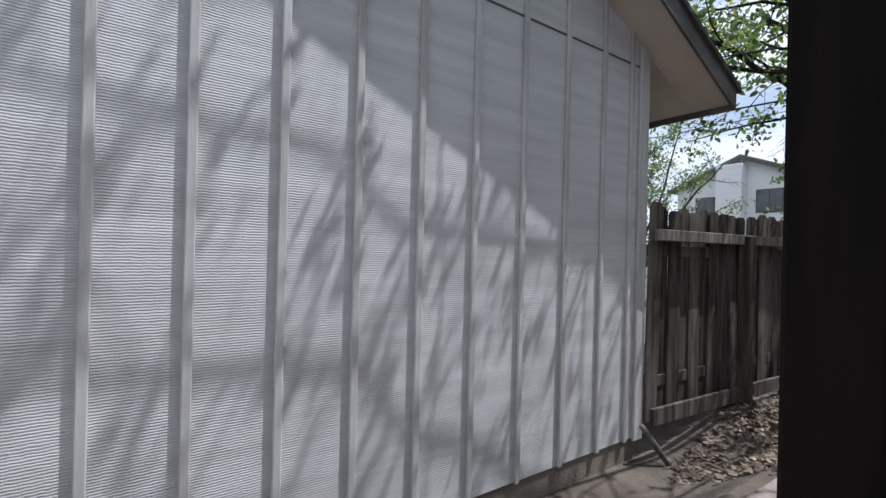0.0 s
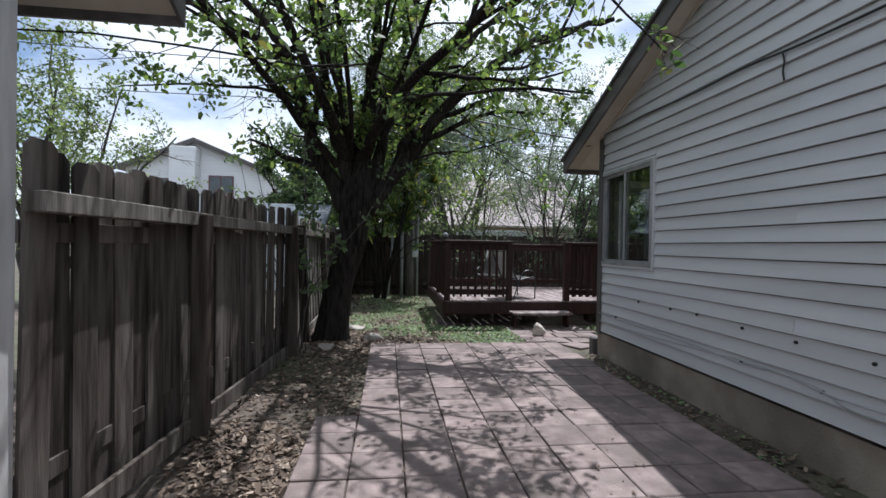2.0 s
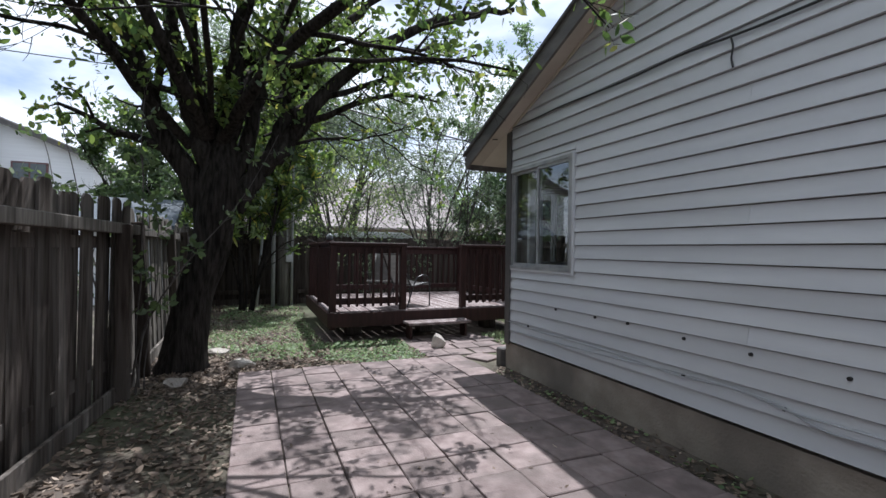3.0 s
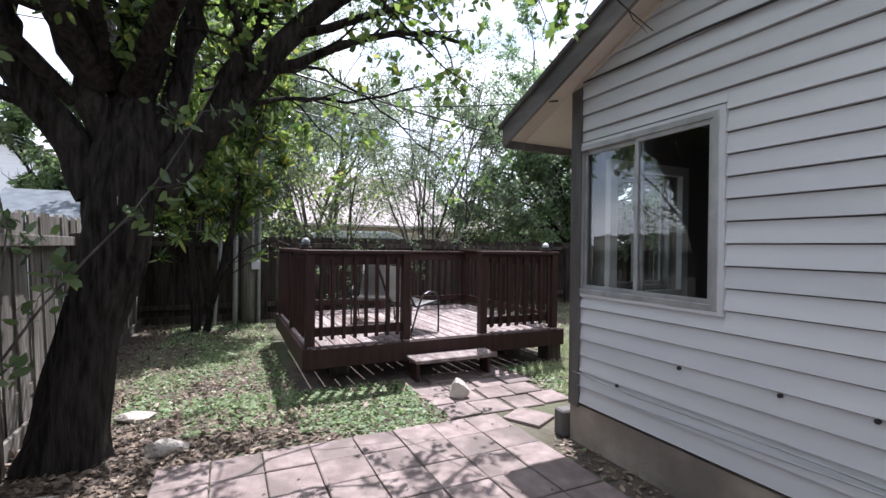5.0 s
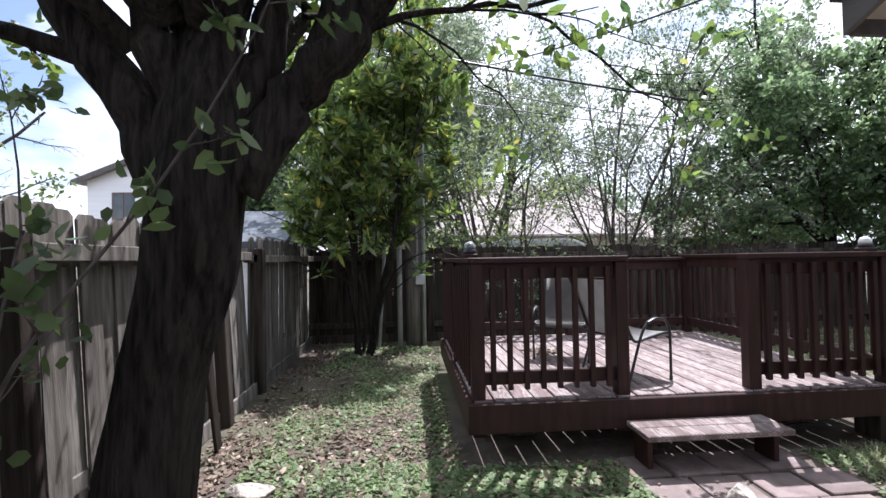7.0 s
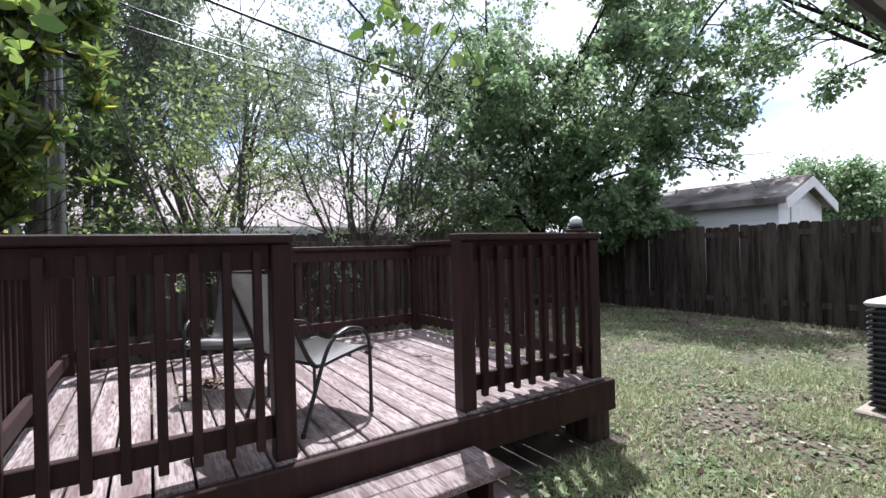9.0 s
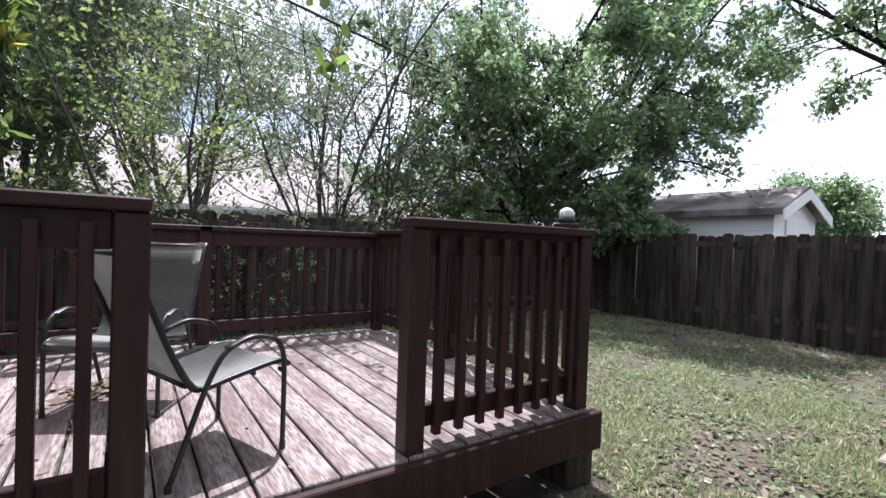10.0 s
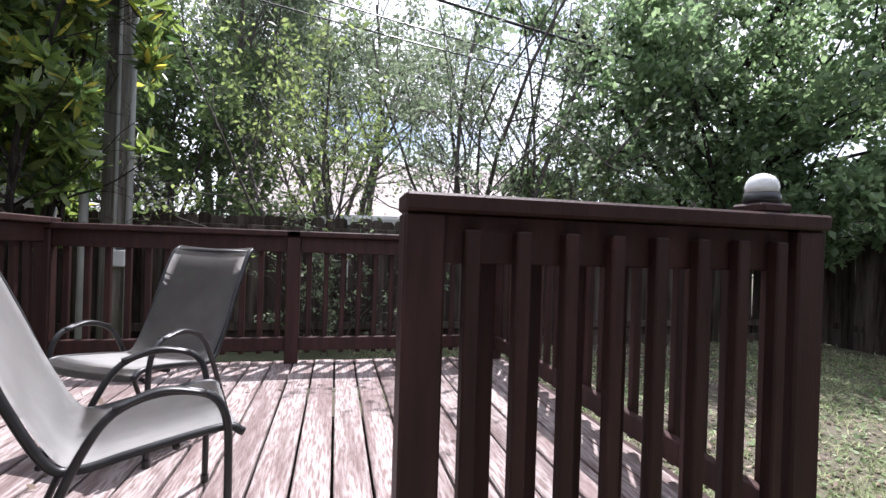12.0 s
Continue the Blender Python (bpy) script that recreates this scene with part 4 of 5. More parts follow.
oak_limbs = [((0, 0, 1.5), (0.1, 0.9, 0.8), 4.6, 0.08), ((0, 0, 1.7), (-0.75, 0.45, 0.85), 4.8, 0.085), ((0, 0, 1.9), (-0.9, -0.55, 0.85), 5.6, 0.09), ((0, 0, 2.1), (0.1, 0.2, 1.0), 5.6, 0.09),
             ((0, 0, 2.0), (-0.3, -0.9, 0.9), 5.4, 0.085), ((0, 0, 1.2), (-0.5, 0.55, 0.35), 3.6, 0.055), ((0, 0, 1.6), (0.8, -0.1, 0.8), 4.2, 0.07), ((0, 0, 1.4), (-1.0, 0.05, 0.35), 3.6, 0.055), ((0, 0, 2.2), (-1.0, -0.67, 0.85), 6.4, 0.055), ((0, 0, 2.2), (-0.75, -1.0, 1.1), 6.6, 0.055),
             ((0, 0, 1.2), (-0.2, 0.9, 0.3), 3.4, 0.05), ((0, 0, 1.1), (-0.8, 0.2, 0.12), 3.0, 0.045), ((0, 0, 2.2), (-0.6, 0.1, 1.0), 5.0, 0.07)]
tree("oak_tree", "large dense green oak in the far fence corner", (14.6, -7.6, 0), oak_limbs, [((0, 0, -0.05), 0.24), ((0, 0, 0.8), 0.18), ((0, 0, 2.3), 0.14)], 31, (0, 10, 7, 5), 16, 0.115, M_OAK, M_BARK,
           jitter=0.07, ratio=0.48, first=0.12, keep=lambda p: (p[:, 2] > 1.15) & ((p[:, 2] > 3.0) | (p[:, 1] > -9.3) | (p[:, 0] > 13.2)))
far_oak_limbs = [((0, 0, 3.8), (0.75, 0.60, 0.36), 6.0, 0.075), ((0, 0, 3.9), (0.95, 0.20, 0.55), 6.0, 0.07), ((0, 0, 3.8), (0.3, 0.8, 0.6), 4.8, 0.07), ((0, 0, 3.8), (0.55, 0.3, 0.9), 5.4, 0.07), ((0, 0, 3.8), (-0.8, 0.1, 0.9), 4.6, 0.07)]
tree("oak_tree", "tall oak reaching over the fence beside the shed", (7.6, -13.4, 0), far_oak_limbs, [((0, 0, -0.05), 0.32), ((0.05, 0, 1.5), 0.27), ((0, 0, 3.9), 0.2)], 36, (0, 10, 7, 5), 11, 0.12, M_OAK, M_BARK,
     jitter=0.11, ratio=0.40, first=0.3, keep=lambda p: p[:, 2] > 4.15 + 0.4 * np.sin(p[:, 0] * 2.1 + p[:, 1]))
bush("evergreen_tree", "dark low evergreen behind the back fence", (16.6, 1.8, 0), 4.4, 1.0, 7, 71, (0, 8, 6, 4), 13, 0.12, M_EVERGREEN, M_TWIG, 0.28, 0.4, 0.08, r0=0.06, low=0.25)
bush("green_shrub", "dense green shrub behind the back fence", (17.2, -8.6, 0), 3.6, 1.0, 8, 72, (0, 8, 6, 4), 10, 0.11, M_OAK, M_TWIG, 0.5, 0.5, 0.08, r0=0.03, low=0.1)
bush("fence_vine", "thin leafy vine growing up the back fence", (13.22, -1.1, 0), 1.65, 1.0, 7, 73, (0, 6, 4, 3), 4, 0.05, M_GREY, M_TWIG, 0.55, 0.5, 0.02, r0=0.007, low=0.1, keep=lambda p: (p[:, 0] < 13.4) & (p[:, 0] > 12.7))
bush("sapling", "thin broad-leaved sapling and vine by the fence", (7.16, 2.64, 0), 2.9, 0.6, 6, 61, (0, 6, 3, 2), 5, 0.072, M_SAPLING, M_TWIG, 0.06, 0.6, 0.04, r0=0.009, low=0.3, ratio=0.13, deepest=3, fine=True)
bush("far_tree", "rounded green tree beyond the neighbouring shed", (14.8, -27.0, 0), 4.3, 1.2, 9, 33, (0, 8, 7, 5), 12, 0.2, M_OAK, M_TWIG, 0.55, 0.5, 0.25, r0=0.08)
bush("far_tree", "rounded green tree beyond the neighbouring shed", (8.6, -27.5, 0), 5.4, 1.2, 9, 34, (0, 8, 7, 5), 12, 0.2, M_SHRUB, M_TWIG, 0.55, 0.5, 0.25, r0=0.08)
bush("far_tree", "rounded green tree far behind the back fence", (46.0, -16.0, 0), 7.5, 1.2, 8, 35, (0, 7, 6, 5), 7, 0.3, M_OAK, M_TWIG, 0.6, 0.5, 0.35, r0=0.1)

# ---- patio slabs ----
SLAB_L, SLAB_W, SLAB_Y0, SLAB_X1 = 0.3055, 0.3055, 2.10, 7.43
paving = thing("patio", "pink-grey square concrete slabs laid in rows", "paving", kind="structure")
slab_meshes = []
srng = random.Random(6)
for k in range(6):
    bm = box((-SLAB_L / 2 + 0.004, -SLAB_W / 2 + 0.004, -0.03), (SLAB_L / 2 - 0.004, SLAB_W / 2 - 0.004, 0.022), 0.005)
    for v in bm.verts:
        v.co.x += srng.uniform(-0.003, 0.003)
        v.co.y += srng.uniform(-0.003, 0.003)
    me = finish(bm, "slab")
    me.materials.append(M_SLAB)
    slab_meshes.append(me)


def slab(x, y, turn=0.0, sx=1.0, sy=1.0, dz=0.0):
    ob = part("slab", srng.choice(slab_meshes), None, paving)
    ob.matrix_local = pose(x, y, dz + srng.uniform(-0.005, 0.004), srng.uniform(-0.5, 0.5), srng.uniform(-0.5, 0.5), turn + srng.uniform(-0.5, 0.5)) @ Matrix.Diagonal((sx, sy, 1, 1))
    return ob


for c in range(9):
    y = SLAB_Y0 - SLAB_W * (c + 0.5)
    for r in range(36):
        x = SLAB_X1 - SLAB_L * (r + 0.5)
        if c < 1 and x > 4.97:
            continue
        if -3.2 < x:
            slab(x, y)
for r in range(5):
    for c in range(4):
        x, y = 7.62 + r * 0.31, -0.40 - c * 0.32
        if r > 3:
            continue
        slab(x + srng.uniform(-0.012, 0.012), y + srng.uniform(-0.012, 0.012) + 0.09 * (r % 2), srng.uniform(-4, 4), srng.uniform(0.95, 1.02), srng.uniform(0.96, 1.05), srng.uniform(-0.01, 0.0))
slab(7.25, -0.86, 28, 0.33 / SLAB_L, 1.0)

# ---- lawn, ground ivy and fallen leaves ----


def scatter(name, label, category, regions, material, seed, size, shape, flat, lift=0.0, droop=0.0, clump=0.0, fine=False):
    """Small leaves or blades over patches (x0, x1, y0, y1, count), thicker and thinner by a noise."""
    rg = np.random.default_rng(seed)
    allp = []
    for x0, x1, y0, y1, n in regions:
        p = np.c_[rg.uniform(x0, x1, n), rg.uniform(y0, y1, n), np.zeros(n)]
        if clump:
            keepers = [noise.noise(Vector((a * 1.7, b * 1.7, seed))) + rg.uniform(-0.35, 0.35) > -clump for a, b, _ in p]
            p = p[np.array(keepers)]
        allp.append(p)
    p = np.concatenate(allp)
    on_deck = (p[:, 0] > 8.66) & (p[:, 0] < 11.3) & (p[:, 1] > -2.5) & (p[:, 1] < 0.8)
    on_patio = (p[:, 0] < SLAB_X1) & (p[:, 1] < SLAB_Y0) & (p[:, 1] > SLAB_Y0 - 9 * SLAB_W) & ~((p[:, 0] > 4.97) & (p[:, 1] > SLAB_Y0 - SLAB_W))
    on_path = (p[:, 0] > 7.2) & (p[:, 0] < 8.72) & (p[:, 1] < -0.25) & (p[:, 1] > -1.5)
    in_house = (p[:, 0] < 6.85) & (p[:, 1] < -0.89)
    p = p[~(on_deck | on_patio | on_path | in_house)]
    p[:, 2] = lift + rg.uniform(0, 0.012, len(p)) + np.array([ground_z(a, b) for a, b in p[:, :2]])
    return tagged(part(name, leaves_mesh(name, p, rg, size, 0.5, droop, shape, flat, fine), material), label, category, kind="stuff")


scatter("grass", "short patchy sunlit lawn grass", "grass", [(6.9, 13.3, -8.1, -1.3, 70000), (7.2, 9.9, -5.2, -1.3, 60000), (8.0, 13.3, 0.8, 2.4, 5000)], M_GRASS, 51, 0.052, 0.13, False, 0.0, -1.0, -0.02)
scatter("ground_ivy", "low ground ivy and clover between fallen leaves", "ground cover", [(7.2, 8.75, -0.3, 0.9, 9000), (7.9, 8.75, 0.9, 1.7, 3200), (8.4, 13.2, 0.75, 2.2, 13000), (7.0, 12.8, -7.6, -1.4, 17000), (7.4, 8.9, -2.6, -1.4, 3500), (3.5, 6.7, -0.9, -0.6, 250)], M_CLOVER, 52, 0.032, 0.8, True, 0.012, 0, 0.05, True)
scatter("leaf_litter", "dry brown fallen leaves on bare earth", "leaf litter", [(3.4, 8.6, 1.4, 2.75, 6500), (3.5, 5.0, 2.0, 2.85, 2200), (6.9, 9.0, -0.5, 2.5, 7500), (7.0, 9.4, 0.7, 2.5, 5200), (9.0, 13.3, 0.7, 2.6, 5600), (7.0, 13.3, -8.0, -1.3, 8000), (7.0, 9.6, -5.0, -1.4, 3500), (0.0, 6.8, -0.9, -0.5, 1500), (8.6, 9.0, -2.5, 0.8, 250)], M_LITTER, 53, 0.046, 0.5, True, 0.008, 0, 0.3, True)
drng = np.random.default_rng(77)
p = np.c_[drng.uniform(8.8, 11.1, 46), drng.uniform(-0.9, 0.6, 46), np.full(46, DZ + 0.006)]
tagged(part("fallen_leaf", leaves_mesh("fallen_leaf", p, drng, 0.045, 0.4, 0, 0.5, True), M_LITTER), "dry leaves lying on the deck boards", "leaf litter", kind="stuff")
p = np.c_[drng.normal(10.22, 0.09, 90), drng.normal(-0.22, 0.08, 90), DZ + 0.006 + np.abs(drng.normal(0, 0.018, 90))]
tagged(part("leaf_pile", leaves_mesh("leaf_pile", p, drng, 0.07, 0.4, 0, 0.55, True), M_LITTER), "small heap of dry brown leaves on the deck", "leaf litter", kind="stuff")
p = np.c_[drng.uniform(2.0, 8.6, 420), drng.uniform(-1.5, 2.1, 420), np.full(420, 0.029)]
tagged(part("fallen_leaf", leaves_mesh("fallen_leaf", p, drng, 0.03, 0.4, 0, 0.5, True), M_LITTER), "few dry leaves lying on the slabs", "leaf litter", kind="stuff")


def rock(name, label, at, size, seed):
    """A broken stone: a ball with its faces knocked flat."""
    rg = random.Random(seed)
    bm = bmesh.new()
    bmesh.ops.create_icosphere(bm, subdivisions=3, radius=0.5)
    cuts = [(Vector((rg.uniform(-1, 1), rg.uniform(-1, 1), rg.uniform(-0.6, 1))).normalized(), rg.uniform(0.26, 0.40)) for _ in range(9)]
    for v in bm.verts:
        for nrm, dd in cuts:
            over = v.co.dot(nrm) - dd
            if over > 0:
                v.co -= nrm * over
        v.co += v.co.normalized() * 0.025 * noise.noise(v.co * 5 + Vector((seed, 0, 0)))
        v.co.z = max(v.co.z, -0.33)
    bm.transform(Matrix.Diagonal((*size, 1)))
    low = min(v.co.z for v in bm.verts)
    ob = part(name, bm, M_ROCK)
    ob.location = (at[0], at[1], at[2] - low - 0.004)
    return tagged(ob, label, "rock")


lean = tagged(part("leaning_board", box((-0.045, -0.012, 0), (0.045, 0.012, 1.5), 0.004), M_FENCE_DARK), "dark loose board leaning against the bleached fence", "board")
lean.matrix_basis = pose(9.15, 2.50, 0.0, 6, -27, 0)
stick = tagged(part("broken_stick", tube(bmesh.new(), [(3.43, 2.96, 0.02), (3.49, 2.90, -0.10), (3.56, 2.82, -0.245)], [0.02, 0.024, 0.018], 7), M_FENCE_PALE, smooth=True), "short pale stick leaning at the garage corner", "stick")


rock("rock", "pale rough limestone block on the paving", (7.92, -0.56, 0.024), (0.17, 0.22, 0.22), 3)
rock("rock", "flat pale stone beside the tree root", (7.72, 1.76, 0.0), (0.22, 0.32, 0.14), 5)
rock("rock", "half-buried pale stone near the fence", (8.45, 2.05, 0.0), (0.18, 0.3, 0.10), 8)
rock("rock", "dull stone in the leaves by the tree", (7.2, 2.3, 0.0), (0.2, 0.24, 0.12), 9)
ob = tagged(part("downspout_block", box((7.02 - 0.2, -1.02 - 0.02, 0.0), (7.02 - 0.085, -0.86, 0.20), 0.012), M_TAUPE), "short dark wooden block at the house corner", "block")


# ---- chairs ----
def sling_chair():
    """A stacking sling chair facing +y, its feet on z = 0."""
    c = thing("patio_chair", "black tubular patio chair with a grey-beige sling", "chair", group="chairs on the deck")
    w = 0.255
    for sx in (-1, 1):
        x = sx * (w + 0.03)
        pts = smooth_path([(x, 0.235, 0.012), (x, 0.235, 0.30), (x, 0.225, 0.45), (x, 0.175, 0.525), (x, 0.06, 0.545), (x, -0.05, 0.505), (x, -0.12, 0.40), (x, -0.195, 0.21), (x, -0.27, 0.012)], 5)
        leg = part("side_frame", tube(bmesh.new(), pts, [(0.012, 0.012)] * len(pts), 8), M_BLACK, c, smooth=True)
        part("arm_pad", tube(bmesh.new(), smooth_path([(x, 0.17, 0.532), (x, 0.06, 0.554), (x, -0.05, 0.518)], 5), [(0.022, 0.008)] * 11, 8), M_BLACK, leg, smooth=True)
        pts = smooth_path([(sx * w, 0.28, 0.385), (sx * w, 0.22, 0.41), (sx * w, 0.0, 0.38), (sx * w, -0.12, 0.36), (sx * w, -0.185, 0.385), (sx * w, -0.265, 0.54), (sx * w, -0.345, 0.74), (sx * w, -0.415, 0.89), (sx * w, -0.455, 0.925)], 5)
        part("sling_rail", tube(bmesh.new(), pts, 0.013, 8), M_BLACK, c, smooth=True)
        for y in (0.235, -0.27):
            part("foot_cap", tube(bmesh.new(), [(x, y, 0.0), (x, y, 0.03)], 0.015, 8), M_BLACK, c)
    for a, b in (((-w, 0.10, 0.375), (w, 0.10, 0.375)), ((-w, -0.20, 0.385), (w, -0.20, 0.385)), ((-w - 0.03, 0.235, 0.36), (-w + 0.01, 0.235, 0.37)), ((w - 0.01, 0.235, 0.37), (w + 0.03, 0.235, 0.36)),
                 ((-w, -0.44, 0.912), (w, -0.44, 0.912))):
        part("cross_bar", tube(bmesh.new(), [a, b], 0.010, 8), M_BLACK, c, smooth=True)
    line = smooth_path([(0, 0.285, 0.37), (0, 0.24, 0.417), (0, 0.0, 0.387), (0, -0.12, 0.37), (0, -0.175, 0.40), (0, -0.255, 0.55), (0, -0.335, 0.74), (0, -0.405, 0.89), (0, -0.46, 0.94)], 5)
    bm = bmesh.new()
    rows = []
    for p in line:
        r = []
        for k in range(9):
            u = -1 + 2 * k / 8
            r.append(bm.verts.new((u * w, p.y - 0.012 * (1 - u * u) * 0.4, p.z - 0.014 * (1 - u * u))))
        rows.append(r)
    for a, b in zip(rows, rows[1:]):
        for k in range(8):
            bm.faces.new((a[k], a[k + 1], b[k + 1], b[k]))
    bmesh.ops.solidify(bm, geom=bm.faces[:], thickness=0.005)
    part("sling", bm, M_SLING, c, "grey-beige woven sling", smooth=True)
    return c


chair = sling_chair()
copy_thing(chair, pose(9.97, -0.35, DZ + 0.003, 0, 0, 62) @ Matrix.Scale(0.86, 4))
chair.matrix_basis = pose(9.235, -0.60, DZ + 0.003, 0, 0, -160) @ Matrix.Scale(0.86, 4)


# ---- post lights ----
def post_light(x, y, s, dome):
    t = thing("post_light", "solar post light with black base and clear ribbed dome", "lamp", (x, y, RAIL_T), "deck post lights")
    part("base", box((-0.065 * s, -0.065 * s, 0), (0.065 * s, 0.065 * s, 0.035 * s), 0.006), M_DECKRED, t)
    bm = bmesh.new()
    tube(bm, [(0, 0, 0.0351 * s), (0, 0, 0.05 * s), (0, 0, 0.075 * s)], [0.056 * s, 0.06 * s, 0.055 * s], 20)
    part("collar", bm, M_BLACK, t, "black plastic collar", smooth=True)
    bm = bmesh.new()
    prof = [(0.053, 0.0755), (0.054, 0.095), (0.049, 0.115), (0.038, 0.131), (0.022, 0.141), (0.006, 0.145)]
    tube(bm, [(0, 0, b * s) for a, b in prof], [a * s for a, b in prof], 24)
    part("dome", bm, dome, t, "pale ribbed plastic dome", smooth=True)


M_DOME = mat("pale_dome_plastic", (0.62, 0.64, 0.64), (0.78, 0.8, 0.8), 30, 0.15, 0.2, 60)
# Darker grey for the dome on the left rail.
M_DOMEGREY = mat("grey_dome_plastic", (0.16, 0.17, 0.17), (0.34, 0.36, 0.36), 30, 0.15, 0.2, 60)
post_light(8.80, -2.22, 0.74, M_DOME)
post_light(9.10, 0.655, 0.85, M_DOMEGREY)

# ---- air conditioner ----
ac = thing("air_conditioner", "dark louvred outdoor air conditioner on a concrete pad", "air conditioner", (7.48, -4.50, 0))
part("pad", box((-0.46, -0.46, 0), (0.46, 0.46, 0.07), 0.012), M_CONC, ac, "pale concrete pad")
M_ACDARK = mat("dark_grey_louvre", (0.02, 0.02, 0.022), (0.035, 0.035, 0.037), 12, 0.5, 0.1, 60)
M_ACTOP = mat("pale_grey_steel", (0.46, 0.47, 0.47), (0.56, 0.56, 0.56), 8, 0.45, 0.1, 60)
part("coil", box((-0.37, -0.37, 0.071), (0.37, 0.37, 0.80), 0.03), M_ACDARK, ac)
for k in range(17):
    z = 0.10 + 0.041 * k
    bm = box((-0.395, -0.395, z), (0.395, 0.395, z + 0.022), 0.008)
    part("louvre", bm, M_ACDARK, ac)
part("top_cover", box((-0.405, -0.405, 0.801), (0.405, 0.405, 0.845), 0.018), M_ACTOP, ac, "pale grey steel cover")
bm = bmesh.new()
for r in (0.08, 0.15, 0.22, 0.29):
    pts = [(r * math.cos(a * math.pi / 12), r * math.sin(a * math.pi / 12), 0.852) for a in range(25)]
    tube(bm, pts, 0.005, 5, False)
part("fan_grille", bm, M_BLACK, ac, smooth=True)

# ---- poles in the fence corner ----
pole = thing("utility_pole", "weathered grey wooden utility pole with conduits", "pole", (13.0, 1.03, 0))
M_POLE = mat("grey_pole_wood", (0.13, 0.12, 0.11), (0.25, 0.235, 0.22), 9, 0.9, 0.5, 40, (4, 4, 0.3), stain=((0.07, 0.06, 0.055), 2, 0.6))
M_PVC = mat("grey_conduit_plastic", (0.34, 0.35, 0.36), (0.44, 0.45, 0.46), 5, 0.5, 0.1, 40)
part("mast", tube(bmesh.new(), [(0, 0, 0), (0.03, 0.0, 3), (0.05, -0.02, 7.5)], [0.13, 0.12, 0.10], 14), M_POLE, pole, smooth=True)
part("conduit", tube(bmesh.new(), [(-0.10, -0.16, 0), (-0.08, -0.16, 6.5)], 0.03, 10), M_PVC, pole, "pale grey conduit", smooth=True)
part("conduit", tube(bmesh.new(), [(-0.12, 0.22, 0), (-0.10, 0.22, 6.0)], 0.04, 10), M_PVC, pole, "pale grey conduit", smooth=True)
part("conduit", tube(bmesh.new(), [(-0.13, -0.05, 1.0), (-0.11, -0.06, 6.5)], 0.018, 8), M_PVC, pole, "pale grey conduit", smooth=True)
part("junction_box", box((-0.20, -0.17, 0.97), (-0.131, -0.03, 1.13), 0.008), M_ACTOP, pole, "small pale box")
bm = bmesh.new()
for k in range(3):
    pts = [(-0.16 - 0.02 * k, -0.30 + 0.15 * math.sin(a * math.pi / 10), 3.55 + 0.17 * math.cos(a * math.pi / 10) + 0.01 * k) for a in range(21)]
    tube(bm, pts, 0.014, 6, False)
part("cable_coil", bm, M_BLACK, pole, "coiled black spare cable", smooth=True)

tagged(part("garden_stake", tube(bmesh.new(), [(12.85, 1.57, 0), (12.85, 1.49, 1.3), (12.85, 1.41, 2.6)], 0.025, 8), M_PVC, smooth=True), "thin pale grey stake by the fence corner", "stake")


def wire(label, a, b, sag, r=0.012):
    pts = []
    for k in range(25):
        t = k / 24
        p = Vector(a).lerp(Vector(b), t)
        p.z -= sag * 4 * t * (1 - t)
        pts.append(p)
    return tagged(part("overhead_wire", tube(bmesh.new(), pts, r, 6), M_BLACK, smooth=True), label, "cable", "overhead wires")


wire("thick black overhead cable", (13.0, 1.0, 4.7), (15.5, -22.0, 5.0), 0.9, 0.020)
wire("thin black overhead wire", (13.0, 1.0, 4.25), (15.8, -22.0, 4.6), 0.8, 0.009)
wire("thin black overhead wire", (13.0, 1.0, 4.0), (15.0, -22.0, 4.4), 0.8, 0.009)
wire("thin black overhead wire", (13.0, 1.0, 5.6), (9.0, 26.0, 5.4), 0.4, 0.010)
wire("thin black overhead wire", (13.0, 1.0, 4.8), (9.5, 26.0, 4.6), 0.4, 0.009)

wire("thin pale cable from the eave corner to the pole", (6.86, -0.80, 2.50), (13.0, 1.0, 4.4), 0.22, 0.006)


# ---- cables and nail heads on the house wall ----
def wall_cable(label, pts, r=0.005, m=None):
    return tagged(part("wall_cable", tube(bmesh.new(), smooth_path(pts, 6), r, 6), m or M_PVC, smooth=True), label, "cable")


Yc = GY + 0.03
wall_cable("loose pale cable slung along the siding", [(6.75, Yc, 0.52), (6.2, Yc, 0.50), (5.74, Yc, 0.506), (5.07, Yc, 0.502), (4.58, Yc, 0.482), (4.2, Yc, 0.50), (3.9, Yc, 0.468), (3.66, Yc, 0.469), (2.6, Yc, 0.49), (1.4, Yc, 0.47)])
wall_cable("second loose pale cable along the siding", [(6.7, Yc, 0.43), (6.0, Yc, 0.44), (5.0, Yc, 0.475), (4.58, Yc, 0.50), (4.04, Yc, 0.497), (3.77, Yc, 0.428), (3.5, Yc, 0.43), (2.2, Yc, 0.46), (1.2, Yc, 0.45)], 0.004)
# Black caulk of the siding joint, drawn as a thin tube.
wall_cable("wavy black caulk line in a siding joint", [(6.68, GY + 0.028, 2.592), (6.2, GY + 0.028, 2.588), (5.79, GY + 0.028, 2.591), (5.1, GY + 0.028, 2.565), (4.61, GY + 0.028, 2.57), (4.23, GY + 0.028, 2.546), (3.92, GY + 0.028, 2.534), (3.0, GY + 0.028, 2.52), (1.0, GY + 0.028, 2.50)], 0.008, M_BLACK)
